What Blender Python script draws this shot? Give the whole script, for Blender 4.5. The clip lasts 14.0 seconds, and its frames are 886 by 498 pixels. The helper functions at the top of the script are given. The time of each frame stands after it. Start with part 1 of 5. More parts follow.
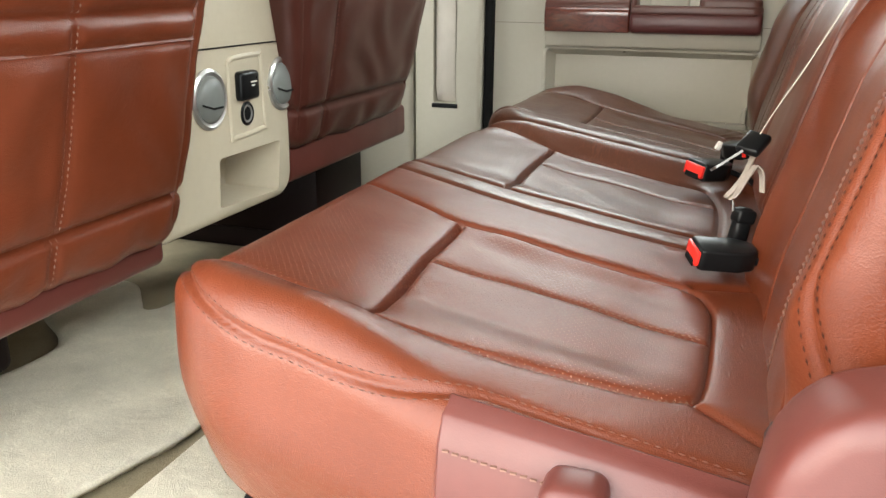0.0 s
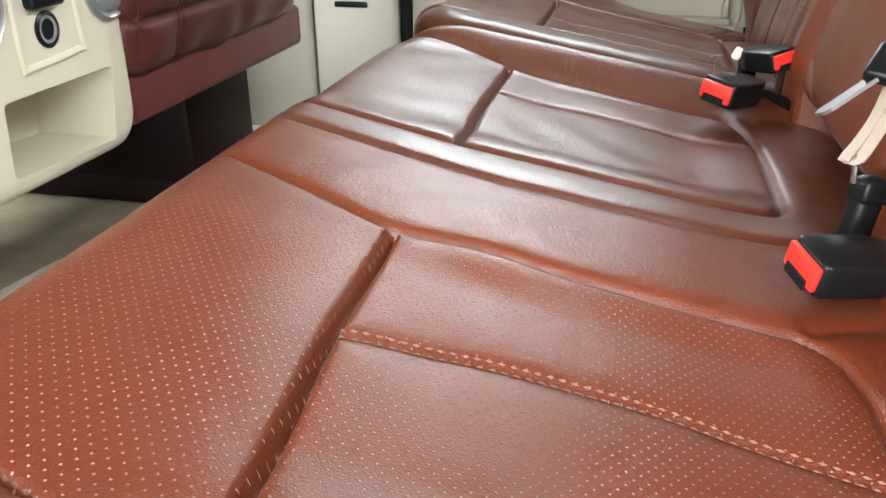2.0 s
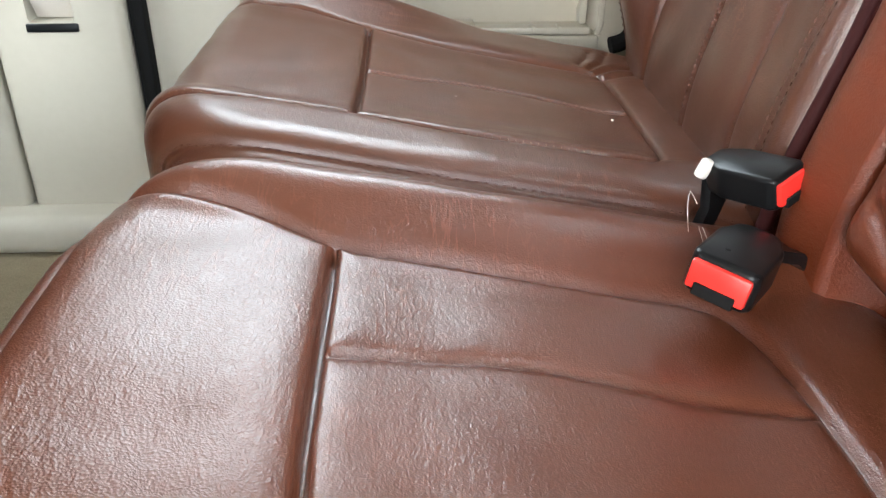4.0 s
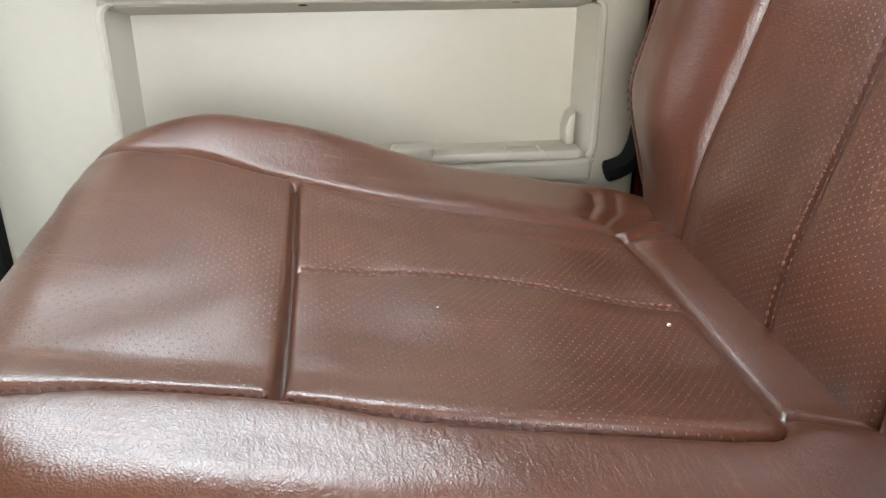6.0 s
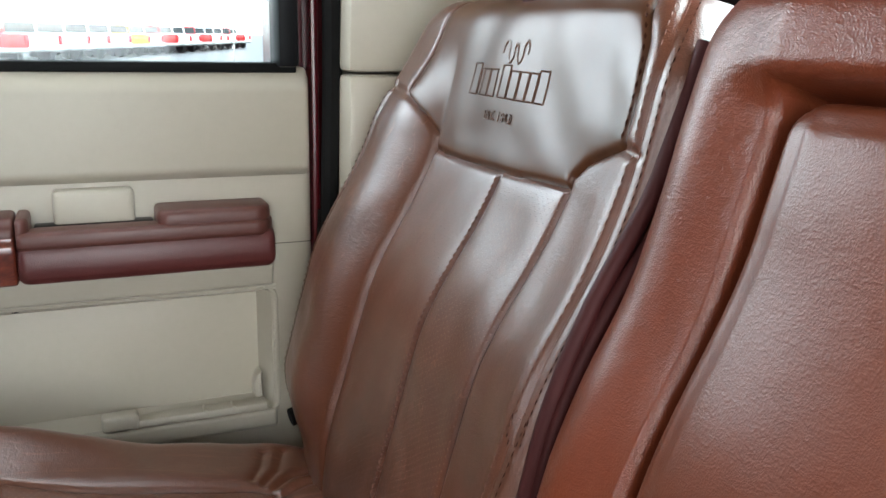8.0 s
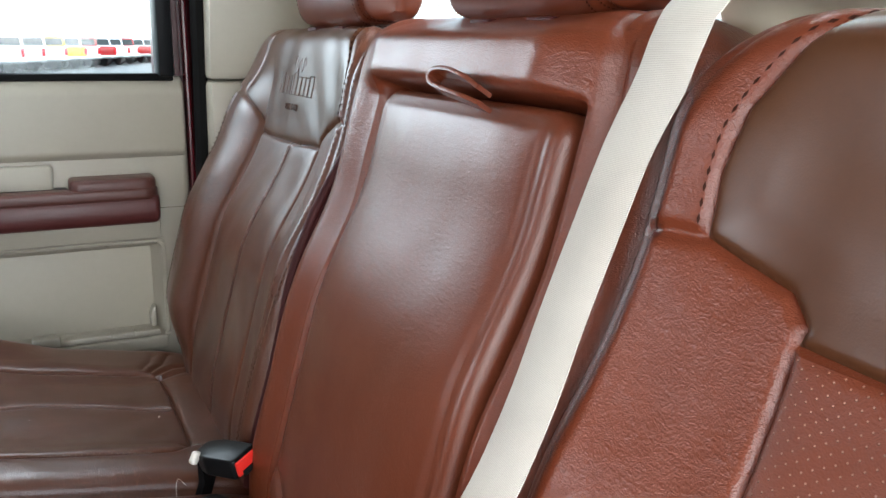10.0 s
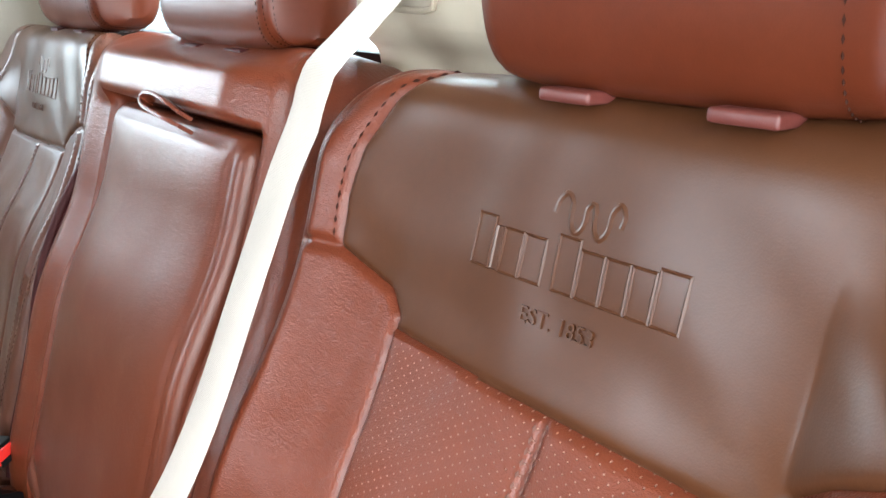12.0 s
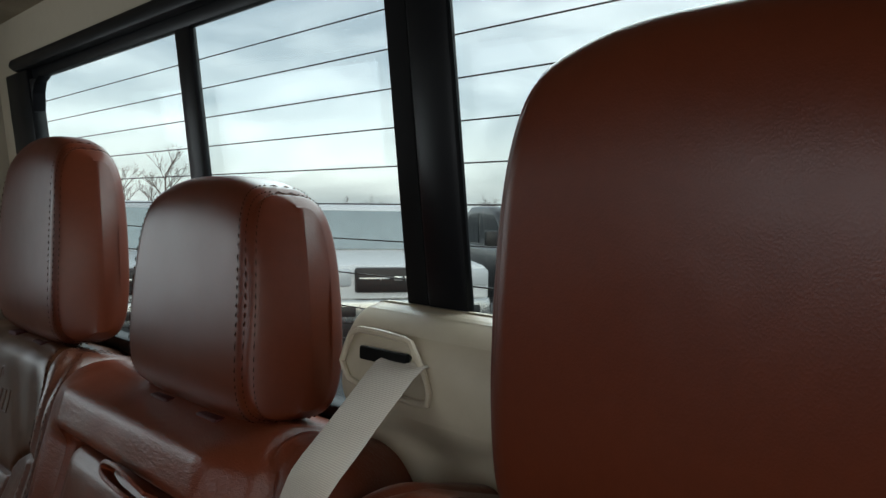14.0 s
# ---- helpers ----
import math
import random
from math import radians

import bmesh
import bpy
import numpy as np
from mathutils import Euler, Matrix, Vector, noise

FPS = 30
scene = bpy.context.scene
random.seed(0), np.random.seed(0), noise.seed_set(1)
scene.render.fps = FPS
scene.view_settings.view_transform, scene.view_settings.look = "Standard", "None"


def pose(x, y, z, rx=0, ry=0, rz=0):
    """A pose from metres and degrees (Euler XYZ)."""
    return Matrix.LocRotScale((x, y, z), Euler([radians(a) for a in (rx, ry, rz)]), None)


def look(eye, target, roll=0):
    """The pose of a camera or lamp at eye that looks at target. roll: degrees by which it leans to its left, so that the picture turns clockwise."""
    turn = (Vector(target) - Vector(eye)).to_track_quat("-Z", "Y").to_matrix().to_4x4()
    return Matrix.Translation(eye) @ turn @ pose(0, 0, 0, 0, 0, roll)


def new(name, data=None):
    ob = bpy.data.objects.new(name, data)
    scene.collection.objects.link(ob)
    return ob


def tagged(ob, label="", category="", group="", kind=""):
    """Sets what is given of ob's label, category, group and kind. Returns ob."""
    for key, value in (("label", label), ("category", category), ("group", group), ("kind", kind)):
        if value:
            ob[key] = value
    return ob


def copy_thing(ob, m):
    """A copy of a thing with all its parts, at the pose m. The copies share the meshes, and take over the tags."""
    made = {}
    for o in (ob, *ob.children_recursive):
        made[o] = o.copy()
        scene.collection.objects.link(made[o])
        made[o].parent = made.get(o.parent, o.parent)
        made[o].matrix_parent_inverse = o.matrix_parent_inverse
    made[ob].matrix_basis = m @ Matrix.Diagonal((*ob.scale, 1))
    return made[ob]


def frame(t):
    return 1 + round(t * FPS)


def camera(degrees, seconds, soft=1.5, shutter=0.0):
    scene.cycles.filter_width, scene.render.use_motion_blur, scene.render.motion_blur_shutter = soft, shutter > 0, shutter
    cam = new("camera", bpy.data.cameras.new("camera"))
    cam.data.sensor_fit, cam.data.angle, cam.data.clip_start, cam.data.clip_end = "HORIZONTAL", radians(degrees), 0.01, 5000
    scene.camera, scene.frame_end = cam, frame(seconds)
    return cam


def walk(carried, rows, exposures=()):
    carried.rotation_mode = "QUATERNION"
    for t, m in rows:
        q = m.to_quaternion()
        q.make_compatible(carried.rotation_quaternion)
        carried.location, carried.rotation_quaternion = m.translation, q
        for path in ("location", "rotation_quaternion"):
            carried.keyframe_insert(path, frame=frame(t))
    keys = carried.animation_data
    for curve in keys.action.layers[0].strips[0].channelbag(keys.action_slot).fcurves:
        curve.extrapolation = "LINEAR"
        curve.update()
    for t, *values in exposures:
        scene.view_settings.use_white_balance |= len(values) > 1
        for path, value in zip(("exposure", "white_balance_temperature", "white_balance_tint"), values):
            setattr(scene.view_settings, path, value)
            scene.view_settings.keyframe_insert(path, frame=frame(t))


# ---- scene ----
cam = camera(56.1, 14.0)
PATH = [
    (0, (0.435, -0.408, 0.683), (-0.175, 1.398, 0.079), 0.5),
    (0.5, (0.379, -0.351, 0.666), (-0.252, 1.443, 0.05), 0.3),
    (1, (0.353, -0.283, 0.657), (-0.204, 1.523, 0.002), -0.1),
    (1.5, (0.325, -0.151, 0.645), (-0.141, 1.643, -0.106), -0.2),
    (2, (0.309, -0.029, 0.636), (-0.09, 1.746, -0.194), -0.3),
    (2.2, (0.298, 0.004, 0.639), (-0.076, 1.772, -0.216), -0.2),
    (4.3, (0.216, 0.531, 0.674), (0.37, 2.272, -0.298), 0.3),
    (4.5, (0.214, 0.569, 0.67), (0.402, 2.312, -0.294), 0.3),
    (5, (0.211, 0.655, 0.676), (0.45, 2.406, -0.262), 0.2),
    (5.5, (0.208, 0.736, 0.676), (0.464, 2.499, -0.231), 0.4),
    (6, (0.209, 0.778, 0.662), (0.475, 2.574, -0.177), 0.3),
    (6.5, (0.213, 0.771, 0.689), (0.499, 2.581, -0.113), 0.6),
    (7, (0.254, 0.719, 0.766), (0.585, 2.555, 0.046), -0.2),
    (7.5, (0.278, 0.652, 0.824), (0.879, 2.467, 0.236), 1.1),
    (8, (0.291, 0.58, 0.861), (1.053, 2.361, 0.364), 1.3),
    (8.2, (0.285, 0.54, 0.874), (1.095, 2.307, 0.4), 1.1),
    (10.3, (0.303, 0.098, 0.876), (1.206, 1.816, 0.396), 0.6),
    (10.5, (0.306, 0.076, 0.879), (1.27, 1.756, 0.383), 0.8),
    (11, (0.316, 0.034, 0.885), (1.408, 1.628, 0.368), 1.2),
    (11.5, (0.322, -0.005, 0.898), (1.479, 1.538, 0.369), 1.4),
    (12, (0.326, 0.003, 0.935), (1.547, 1.485, 0.375), 1.2),
    (12.5, (0.326, 0.031, 0.987), (1.581, 1.487, 0.435), 0.6),
    (13, (0.328, 0.038, 1.032), (1.635, 1.509, 0.671), 0.9),
    (13.5, (0.335, 0.057, 1.056), (1.687, 1.516, 0.838), 0.7),
    (14, (0.343, 0.069, 1.063), (1.688, 1.546, 0.972), 0.9),
]
walk(cam, [(t, look(eye, target, roll)) for t, eye, target, roll in PATH],
     exposures=[(0.0, 2.42, 7150, 10), (1.0, 2.6, 7050, 10), (2.0, 2.93, 6650, 10), (4.5, 3.3, 6400, 10), (6.5, 3.42, 6400, 10), (7.5, 3.1, 6350, 10), (8.2, 2.5, 6400, 10), (10.5, 2.3, 6200, 10), (11.0, 2.5, 6200, 10), (12.5, 2.85, 6150, 10), (13.0, 2.35, 6350, 10), (13.5, 1.15, 6500, 10), (14.0, 0.1, 6600, 10)])

# ---------------------------------------------------------------- light
SUN_DIR = (-0.40, -0.80, 0.38)
world = bpy.data.worlds.new("overcast_sky")
scene.world = world
world.use_nodes = True
wn, wl = world.node_tree.nodes, world.node_tree.links
wn.clear()
w_out = wn.new("ShaderNodeOutputWorld")
w_bg = wn.new("ShaderNodeBackground")
w_sky = wn.new("ShaderNodeTexSky")
w_sky.sky_type = "NISHITA"
w_sky.sun_disc = False
w_sky.sun_elevation = radians(23)
w_sky.sun_rotation = radians(206)
w_co = wn.new("ShaderNodeTexCoord")
w_map = wn.new("ShaderNodeMapping")
w_map.inputs["Scale"].default_value = (1.6, 1.6, 5.0)
w_noise = wn.new("ShaderNodeTexNoise")
w_noise.inputs["Scale"].default_value = 2.6
w_noise.inputs["Detail"].default_value = 7
w_noise.inputs["Distortion"].default_value = 0.5
w_ramp = wn.new("ShaderNodeValToRGB")
w_ramp.color_ramp.elements[0].position, w_ramp.color_ramp.elements[0].color = 0.35, (2.0, 2.3, 2.65, 1)
w_ramp.color_ramp.elements[1].position, w_ramp.color_ramp.elements[1].color = 0.68, (4.5, 4.75, 5.0, 1)
w_mix = wn.new("ShaderNodeMixRGB")
w_mix.inputs["Fac"].default_value = 0.88
wl.new(w_co.outputs["Generated"], w_map.inputs["Vector"])
wl.new(w_map.outputs["Vector"], w_noise.inputs["Vector"])
wl.new(w_noise.outputs["Fac"], w_ramp.inputs["Fac"])
wl.new(w_sky.outputs["Color"], w_mix.inputs["Color1"])
wl.new(w_ramp.outputs["Color"], w_mix.inputs["Color2"])
wl.new(w_mix.outputs["Color"], w_bg.inputs["Color"])
w_bg.inputs["Strength"].default_value = 0.23
wl.new(w_bg.outputs["Background"], w_out.inputs["Surface"])

sun = new("sun", bpy.data.lights.new("sun", "SUN"))
sun.data.energy, sun.data.angle, sun.data.color = 0.42, radians(60), (1.0, 0.96, 0.9)
sun.rotation_euler = Vector(SUN_DIR).to_track_quat("Z", "Y").to_euler()
scene.view_settings.exposure = 0.0


def daylight(name, place, toward, across, width, height, watts):
    """Sky light that enters through one opening of the cab."""
    la = bpy.data.lights.new(name, "AREA")
    la.shape, la.size, la.size_y, la.energy, la.color = "RECTANGLE", width, height, watts, (0.84, 0.94, 1.0)
    ob = new(name, la)
    z = -Vector(toward).normalized()
    x = Vector(across).normalized()
    ob.matrix_world = Matrix.Translation(place) @ Matrix((x, z.cross(x), z)).transposed().to_4x4()
    return ob


daylight("rear_doorway_daylight", (0.20, -0.105, 0.68), (0, 1, 0), (1, 0, 0), 0.68, 1.10, 1.5)
daylight("front_doorway_daylight", (-0.70, -0.105, 0.66), (0, 1, 0), (1, 0, 0), 0.74, 1.04, 3.8)
daylight("passenger_window_daylight", (0.21, 1.585, 1.060), (0, -1, -0.15), (1, 0, 0), 0.52, 0.30, 0.85)
daylight("front_passenger_window_daylight", (-0.60, 1.60, 1.03), (0, -1, -0.10), (1, 0, 0), 0.60, 0.34, 0.45)
daylight("back_window_daylight", (1.06, 0.75, 1.40), (-0.66, 0, -0.75), (0, 1, 0), 1.25, 0.34, 7.0)
daylight("windscreen_daylight", (-1.52, 0.79, 1.09), (0.73, 0, -0.68), (0, 1, 0), 1.40, 0.56, 9.0)


# ---------------------------------------------------------------- materials
class Nodes:
    def __init__(self, name):
        self.mat = bpy.data.materials.new(name)
        self.mat.use_nodes = True
        self.t = self.mat.node_tree
        self.b = self.t.nodes["Principled BSDF"]
        self.co = self.t.nodes.new("ShaderNodeTexCoord")

    def add(self, kind, **inputs):
        n = self.t.nodes.new(kind)
        for k, v in inputs.items():
            n.inputs[k.replace("_", " ")].default_value = v
        return n

    def link(self, a, b):
        self.t.links.new(a, b)

    def math(self, op, a, b=None):
        n = self.t.nodes.new("ShaderNodeMath")
        n.operation = op
        for i, v in enumerate((a, b)):
            if v is None:
                continue
            if isinstance(v, (int, float)):
                n.inputs[i].default_value = v
            else:
                self.link(v, n.inputs[i])
        return n.outputs[0]

    def noise(self, scale, detail=4.0, stretch=None, distortion=0.0, rough=0.55):
        n = self.add("ShaderNodeTexNoise", Scale=scale, Detail=detail, Distortion=distortion, Roughness=rough)
        src = self.co.outputs["Object"]
        if stretch:
            m = self.add("ShaderNodeMapping")
            m.inputs["Scale"].default_value = stretch
            self.link(src, m.inputs["Vector"])
            src = m.outputs["Vector"]
        self.link(src, n.inputs["Vector"])
        return n.outputs["Fac"]

    def ramp(self, fac, stops):
        r = self.t.nodes.new("ShaderNodeValToRGB")
        e = r.color_ramp.elements
        while len(e) < len(stops):
            e.new(0.5)
        for el, (p, c) in zip(e, stops):
            el.position = p
            el.color = (*c, 1) if len(c) == 3 else c
        self.link(fac, r.inputs["Fac"])
        return r.outputs["Color"]

    def mix(self, fac, a, b, blend="MIX"):
        m = self.t.nodes.new("ShaderNodeMixRGB")
        m.blend_type = blend
        for sock, v in zip(("Fac", "Color1", "Color2"), (fac, a, b)):
            if isinstance(v, (int, float)):
                m.inputs[sock].default_value = v
            elif isinstance(v, tuple):
                m.inputs[sock].default_value = (*v, 1)
            else:
                self.link(v, m.inputs[sock])
        return m.outputs["Color"]

    def bump(self, height, strength, distance, before=None):
        n = self.add("ShaderNodeBump", Strength=strength, Distance=distance)
        self.link(height, n.inputs["Height"])
        if before is not None:
            self.link(before, n.inputs["Normal"])
        return n.outputs["Normal"]


def shade(c, k):
    return tuple(min(1.0, v * k) for v in c)


def leather(name, base, worn, rough=0.32, wrinkle=0.5, perforated=False, dot=(0.40, 0.23, 0.17), scuffs=0.0, spec=0.5, coat=0.0, grain=0.28, creased=0.0):
    """Dyed hide: pebble grain, fine creases, slow colour drift, optional punched holes on the unrolled metres of the UV map."""
    m = Nodes(name)
    col = m.ramp(m.noise(6.0, 4.0), [(0.30, base), (0.72, worn)])
    col = m.mix(0.16, col, m.ramp(m.noise(140.0, 3.0), [(0.3, (0.5, 0.5, 0.5)), (0.7, (1, 1, 1))]), "MULTIPLY")
    # pebble grain of about a millimetre
    cell = m.add("ShaderNodeTexVoronoi", Scale=820.0)
    cell.feature = "F1"
    warp = m.add("ShaderNodeTexNoise", Scale=60.0, Detail=3.0)
    m.link(m.co.outputs["Object"], warp.inputs["Vector"])
    bent = m.mix(0.010, m.co.outputs["Object"], warp.outputs["Color"], "ADD")
    m.link(bent, cell.inputs["Vector"])
    n = m.bump(cell.outputs["Distance"], grain, 0.0005)
    # fine creases across the hide, gathered in patches
    patch = m.ramp(m.noise(7.0, 3.0), [(0.34, (0.15, 0.15, 0.15)), (0.66, (1, 1, 1))])
    crease = m.math("MULTIPLY", m.noise(250.0, 3.0, (1.0, 0.38, 1.0), 0.8, 0.5), patch)
    n = m.bump(crease, 0.60 * wrinkle, 0.0010, n)
    n = m.bump(m.noise(34.0, 4.0, (1.0, 0.5, 1.0), 0.3, 0.5), 0.22 * wrinkle, 0.0024, n)
    n = m.bump(m.noise(9.0, 2.0), 0.14, 0.008, n)
    r = m.math("MULTIPLY_ADD", m.noise(22.0, 4.0), 0.12)
    r.node.inputs[2].default_value = rough - 0.06
    if creased > 0:
        # short pale cracks across the rolls, gathered where the hide folds
        fold = m.noise(15.0, 3.0, (7.0, 1.0, 1.6), 0.25, 0.55)
        crack = m.ramp(fold, [(0.478, (0, 0, 0)), (0.50, (1, 1, 1)), (0.522, (0, 0, 0))])
        where = m.ramp(m.noise(5.0, 2.0), [(0.50, (0, 0, 0)), (0.66, (1, 1, 1))])
        both = m.mix(1.0, crack, where, "MULTIPLY")
        col = m.mix(m.math("MULTIPLY", both, 0.34 * creased), col, tuple(min(1, v * 2.2 + 0.03) for v in worn))
        n = m.bump(both, 0.16 * creased, 0.0010, n)
        blot = m.ramp(m.noise(3.2, 3.0), [(0.42, (0, 0, 0)), (0.64, (1, 1, 1))])
        col = m.mix(m.math("MULTIPLY", blot, 0.45 * creased), col, (worn[0] * 0.62, worn[1] * 0.75, worn[2] * 0.80))
    if scuffs > 0:
        sc = m.noise(9.0, 4.0, (0.16, 2.6, 1.0), 0.5, 0.6)
        line = m.ramp(sc, [(0.494, (0, 0, 0)), (0.50, (1, 1, 1)), (0.506, (0, 0, 0))])
        rub = m.ramp(m.noise(5.5, 2.0), [(0.42, (0, 0, 0)), (0.70, (1, 1, 1))])
        # dull worn streaks across the sitting direction
        streak = m.ramp(m.noise(11.0, 4.0, (2.2, 0.35, 1.0), 0.3, 0.55), [(0.50, (0, 0, 0)), (0.74, (1, 1, 1))])
        wear = m.mix(1.0, line, rub, "MULTIPLY")
        col = m.mix(m.math("MULTIPLY", wear, scuffs), col, tuple(min(1, v * 2.1 + 0.05) for v in worn))
        col = m.mix(m.math("MULTIPLY", streak, 0.55 * scuffs), col, shade(base, 0.50))
        r = m.math("ADD", r, m.math("MULTIPLY", streak, 0.06))
        n = m.bump(line, 0.06, 0.001, n)
    if perforated:
        uv = m.add("ShaderNodeSeparateXYZ")
        m.link(m.co.outputs["UV"], uv.inputs[0])
        u = m.math("DIVIDE", uv.outputs["X"], 0.0062)
        v = m.math("DIVIDE", uv.outputs["Y"], 0.0042)
        row = m.math("FLOOR", v)
        odd = m.math("MULTIPLY", m.math("MODULO", m.math("ABSOLUTE", row), 2.0), 0.5)
        fu = m.math("MULTIPLY", m.math("SUBTRACT", m.math("FRACT", m.math("ADD", u, odd)), 0.5), 0.0062)
        fv = m.math("MULTIPLY", m.math("SUBTRACT", m.math("FRACT", v), 0.5), 0.0042)
        d = m.math("SQRT", m.math("ADD", m.math("MULTIPLY", fu, fu), m.math("MULTIPLY", fv, fv)))
        hole = m.ramp(m.math("MULTIPLY", d, 500.0), [(0.20, (1, 1, 1)), (0.33, (0, 0, 0))])
        lint = m.ramp(m.noise(10.0, 3.0), [(0.35, shade(dot, 0.35)), (0.6, dot)])
        col = m.mix(hole, col, lint)
        n = m.bump(m.math("SUBTRACT", 1.0, hole), 0.8, 0.0010, n)
        r = m.math("ADD", r, m.math("MULTIPLY", hole, 0.35))
    m.link(col, m.b.inputs["Base Color"])
    m.link(r, m.b.inputs["Roughness"])
    m.link(n, m.b.inputs["Normal"])
    m.b.inputs["Specular IOR Level"].default_value = spec
    m.b.inputs["Coat Weight"].default_value = coat
    m.b.inputs["Coat Roughness"].default_value = 0.30
    return m.mat


def plastic(name, base, rough=0.5, grain=0.12, spec=0.5, metal=0.0, drift=0.08, scale=900.0, dirt=0.12):
    """Moulded trim with a fine pebble and slight soiling."""
    m = Nodes(name)
    lo, hi = shade(base, 1 - drift), shade(base, 1 + drift)
    col = m.ramp(m.noise(5.0, 5.0), [(0.3, lo), (0.7, hi)])
    col = m.mix(dirt, col, m.ramp(m.noise(85.0, 4.0), [(0.35, (0.55, 0.52, 0.48)), (0.6, (1, 1, 1))]), "MULTIPLY")
    m.link(col, m.b.inputs["Base Color"])
    r = m.math("MULTIPLY_ADD", m.noise(14.0, 4.0), 0.2)
    r.node.inputs[2].default_value = rough - 0.1
    m.link(r, m.b.inputs["Roughness"])
    if grain > 0:
        m.link(m.bump(m.noise(scale, 2.0), grain, 0.0008), m.b.inputs["Normal"])
    m.b.inputs["Metallic"].default_value = metal
    m.b.inputs["Specular IOR Level"].default_value = spec
    return m.mat


def carpet(name, base):
    m = Nodes(name)
    col = m.ramp(m.noise(9.0, 6.0), [(0.3, shade(base, 0.80)), (0.7, shade(base, 1.12))])
    tuft = m.noise(520.0, 3.0)
    col = m.mix(0.45, col, m.ramp(tuft, [(0.3, (0.45, 0.43, 0.40)), (0.7, (1, 1, 1))]), "MULTIPLY")
    m.link(col, m.b.inputs["Base Color"])
    m.b.inputs["Roughness"].default_value = 0.95
    m.b.inputs["Specular IOR Level"].default_value = 0.1
    n = m.bump(tuft, 0.8, 0.003)
    m.link(m.bump(m.noise(16.0, 3.0), 0.5, 0.012, n), m.b.inputs["Normal"])
    return m.mat


def wood(name):
    m = Nodes(name)
    g = m.noise(16.0, 6.0, (1.4, 9.0, 2.6), 2.6, 0.6)
    col = m.ramp(g, [(0.25, (0.030, 0.005, 0.003)), (0.5, (0.095, 0.016, 0.008)), (0.75, (0.165, 0.034, 0.015))])
    m.link(col, m.b.inputs["Base Color"])
    m.b.inputs["Roughness"].default_value = 0.28
    m.b.inputs["Coat Weight"].default_value = 1.0
    m.b.inputs["Coat Roughness"].default_value = 0.12
    return m.mat


def webbing(name, base):
    m = Nodes(name)
    w = m.add("ShaderNodeTexWave", Scale=330.0, Distortion=0.3)
    w.bands_direction = "Z"
    m.link(m.co.outputs["Object"], w.inputs["Vector"])
    col = m.mix(0.18, m.ramp(m.noise(18.0, 4.0), [(0.3, shade(base, 0.86)), (0.7, base)]), w.outputs["Color"], "MULTIPLY")
    m.link(col, m.b.inputs["Base Color"])
    m.b.inputs["Roughness"].default_value = 0.72
    m.link(m.bump(w.outputs["Fac"], 0.4, 0.0006), m.b.inputs["Normal"])
    return m.mat


def glass(name, tint=(0.92, 0.97, 0.95)):
    mat = bpy.data.materials.new(name)
    mat.use_nodes = True
    t = mat.node_tree
    t.nodes.clear()
    out = t.nodes.new("ShaderNodeOutputMaterial")
    tr = t.nodes.new("ShaderNodeBsdfTransparent")
    tr.inputs["Color"].default_value = (*tint, 1)
    gl = t.nodes.new("ShaderNodeBsdfGlossy")
    gl.inputs["Roughness"].default_value = 0.02
    mx = t.nodes.new("ShaderNodeMixShader")
    mx.inputs[0].default_value = 0.05
    t.links.new(tr.outputs[0], mx.inputs[1])
    t.links.new(gl.outputs[0], mx.inputs[2])
    t.links.new(mx.outputs[0], out.inputs["Surface"])
    return mat


SADDLE, SADDLE_W = (0.108, 0.0222, 0.0084), (0.142, 0.0320, 0.0130)
M_LEATHER = leather("saddle_leather", SADDLE, SADDLE_W, 0.32, 0.85, spec=0.38, grain=0.38)
M_LEATHER_S = leather("smooth_saddle_leather", (0.076, 0.0144, 0.0050), (0.102, 0.0210, 0.0076), 0.32, 0.06, spec=0.32, grain=0.08)
M_LEATHER_A = leather("armrest_leather", (0.092, 0.0210, 0.0086), (0.120, 0.0296, 0.0127), 0.33, 0.40, spec=0.38, grain=0.22)
M_PERF = leather("perforated_saddle_leather", SADDLE, SADDLE_W, 0.34, 0.30, True, (0.38, 0.21, 0.155), spec=0.38, grain=0.40)
M_LEATHER_B = leather("aged_saddle_leather", (0.072, 0.0204, 0.0090), (0.108, 0.0330, 0.0150), 0.32, 0.95, scuffs=0.60, spec=0.60, coat=0.28, grain=0.36, creased=1.0)
M_LEATHER_C = leather("brown_saddle_leather", (0.076, 0.0196, 0.0087), (0.110, 0.0310, 0.0141), 0.325, 1.05, spec=0.52, coat=0.24, grain=0.36, creased=1.0)
M_PERF_B = leather("aged_perforated_leather", (0.072, 0.0212, 0.0096), (0.108, 0.0340, 0.0158), 0.33, 0.55, True, (0.26, 0.165, 0.12), scuffs=0.70, spec=0.58, coat=0.24, grain=0.30, creased=0.6)
M_HEADER = leather("dark_header_leather", (0.054, 0.0188, 0.0072), (0.082, 0.0292, 0.0112), 0.32, 0.08, spec=0.40, grain=0.06)
M_VINYL = plastic("rose_brown_vinyl", (0.100, 0.024, 0.018), 0.42, 0.15)
M_PLUM = plastic("plum_vinyl", (0.045, 0.010, 0.010), 0.6, 0.2, spec=0.15)
# Saddle leather with the shade on the front passenger seat put into its colour.
M_LEATHER_SHADED = leather("shaded_saddle_leather", (0.050, 0.0135, 0.0095), (0.070, 0.0190, 0.0130), 0.36, 0.60, spec=0.36, grain=0.30)
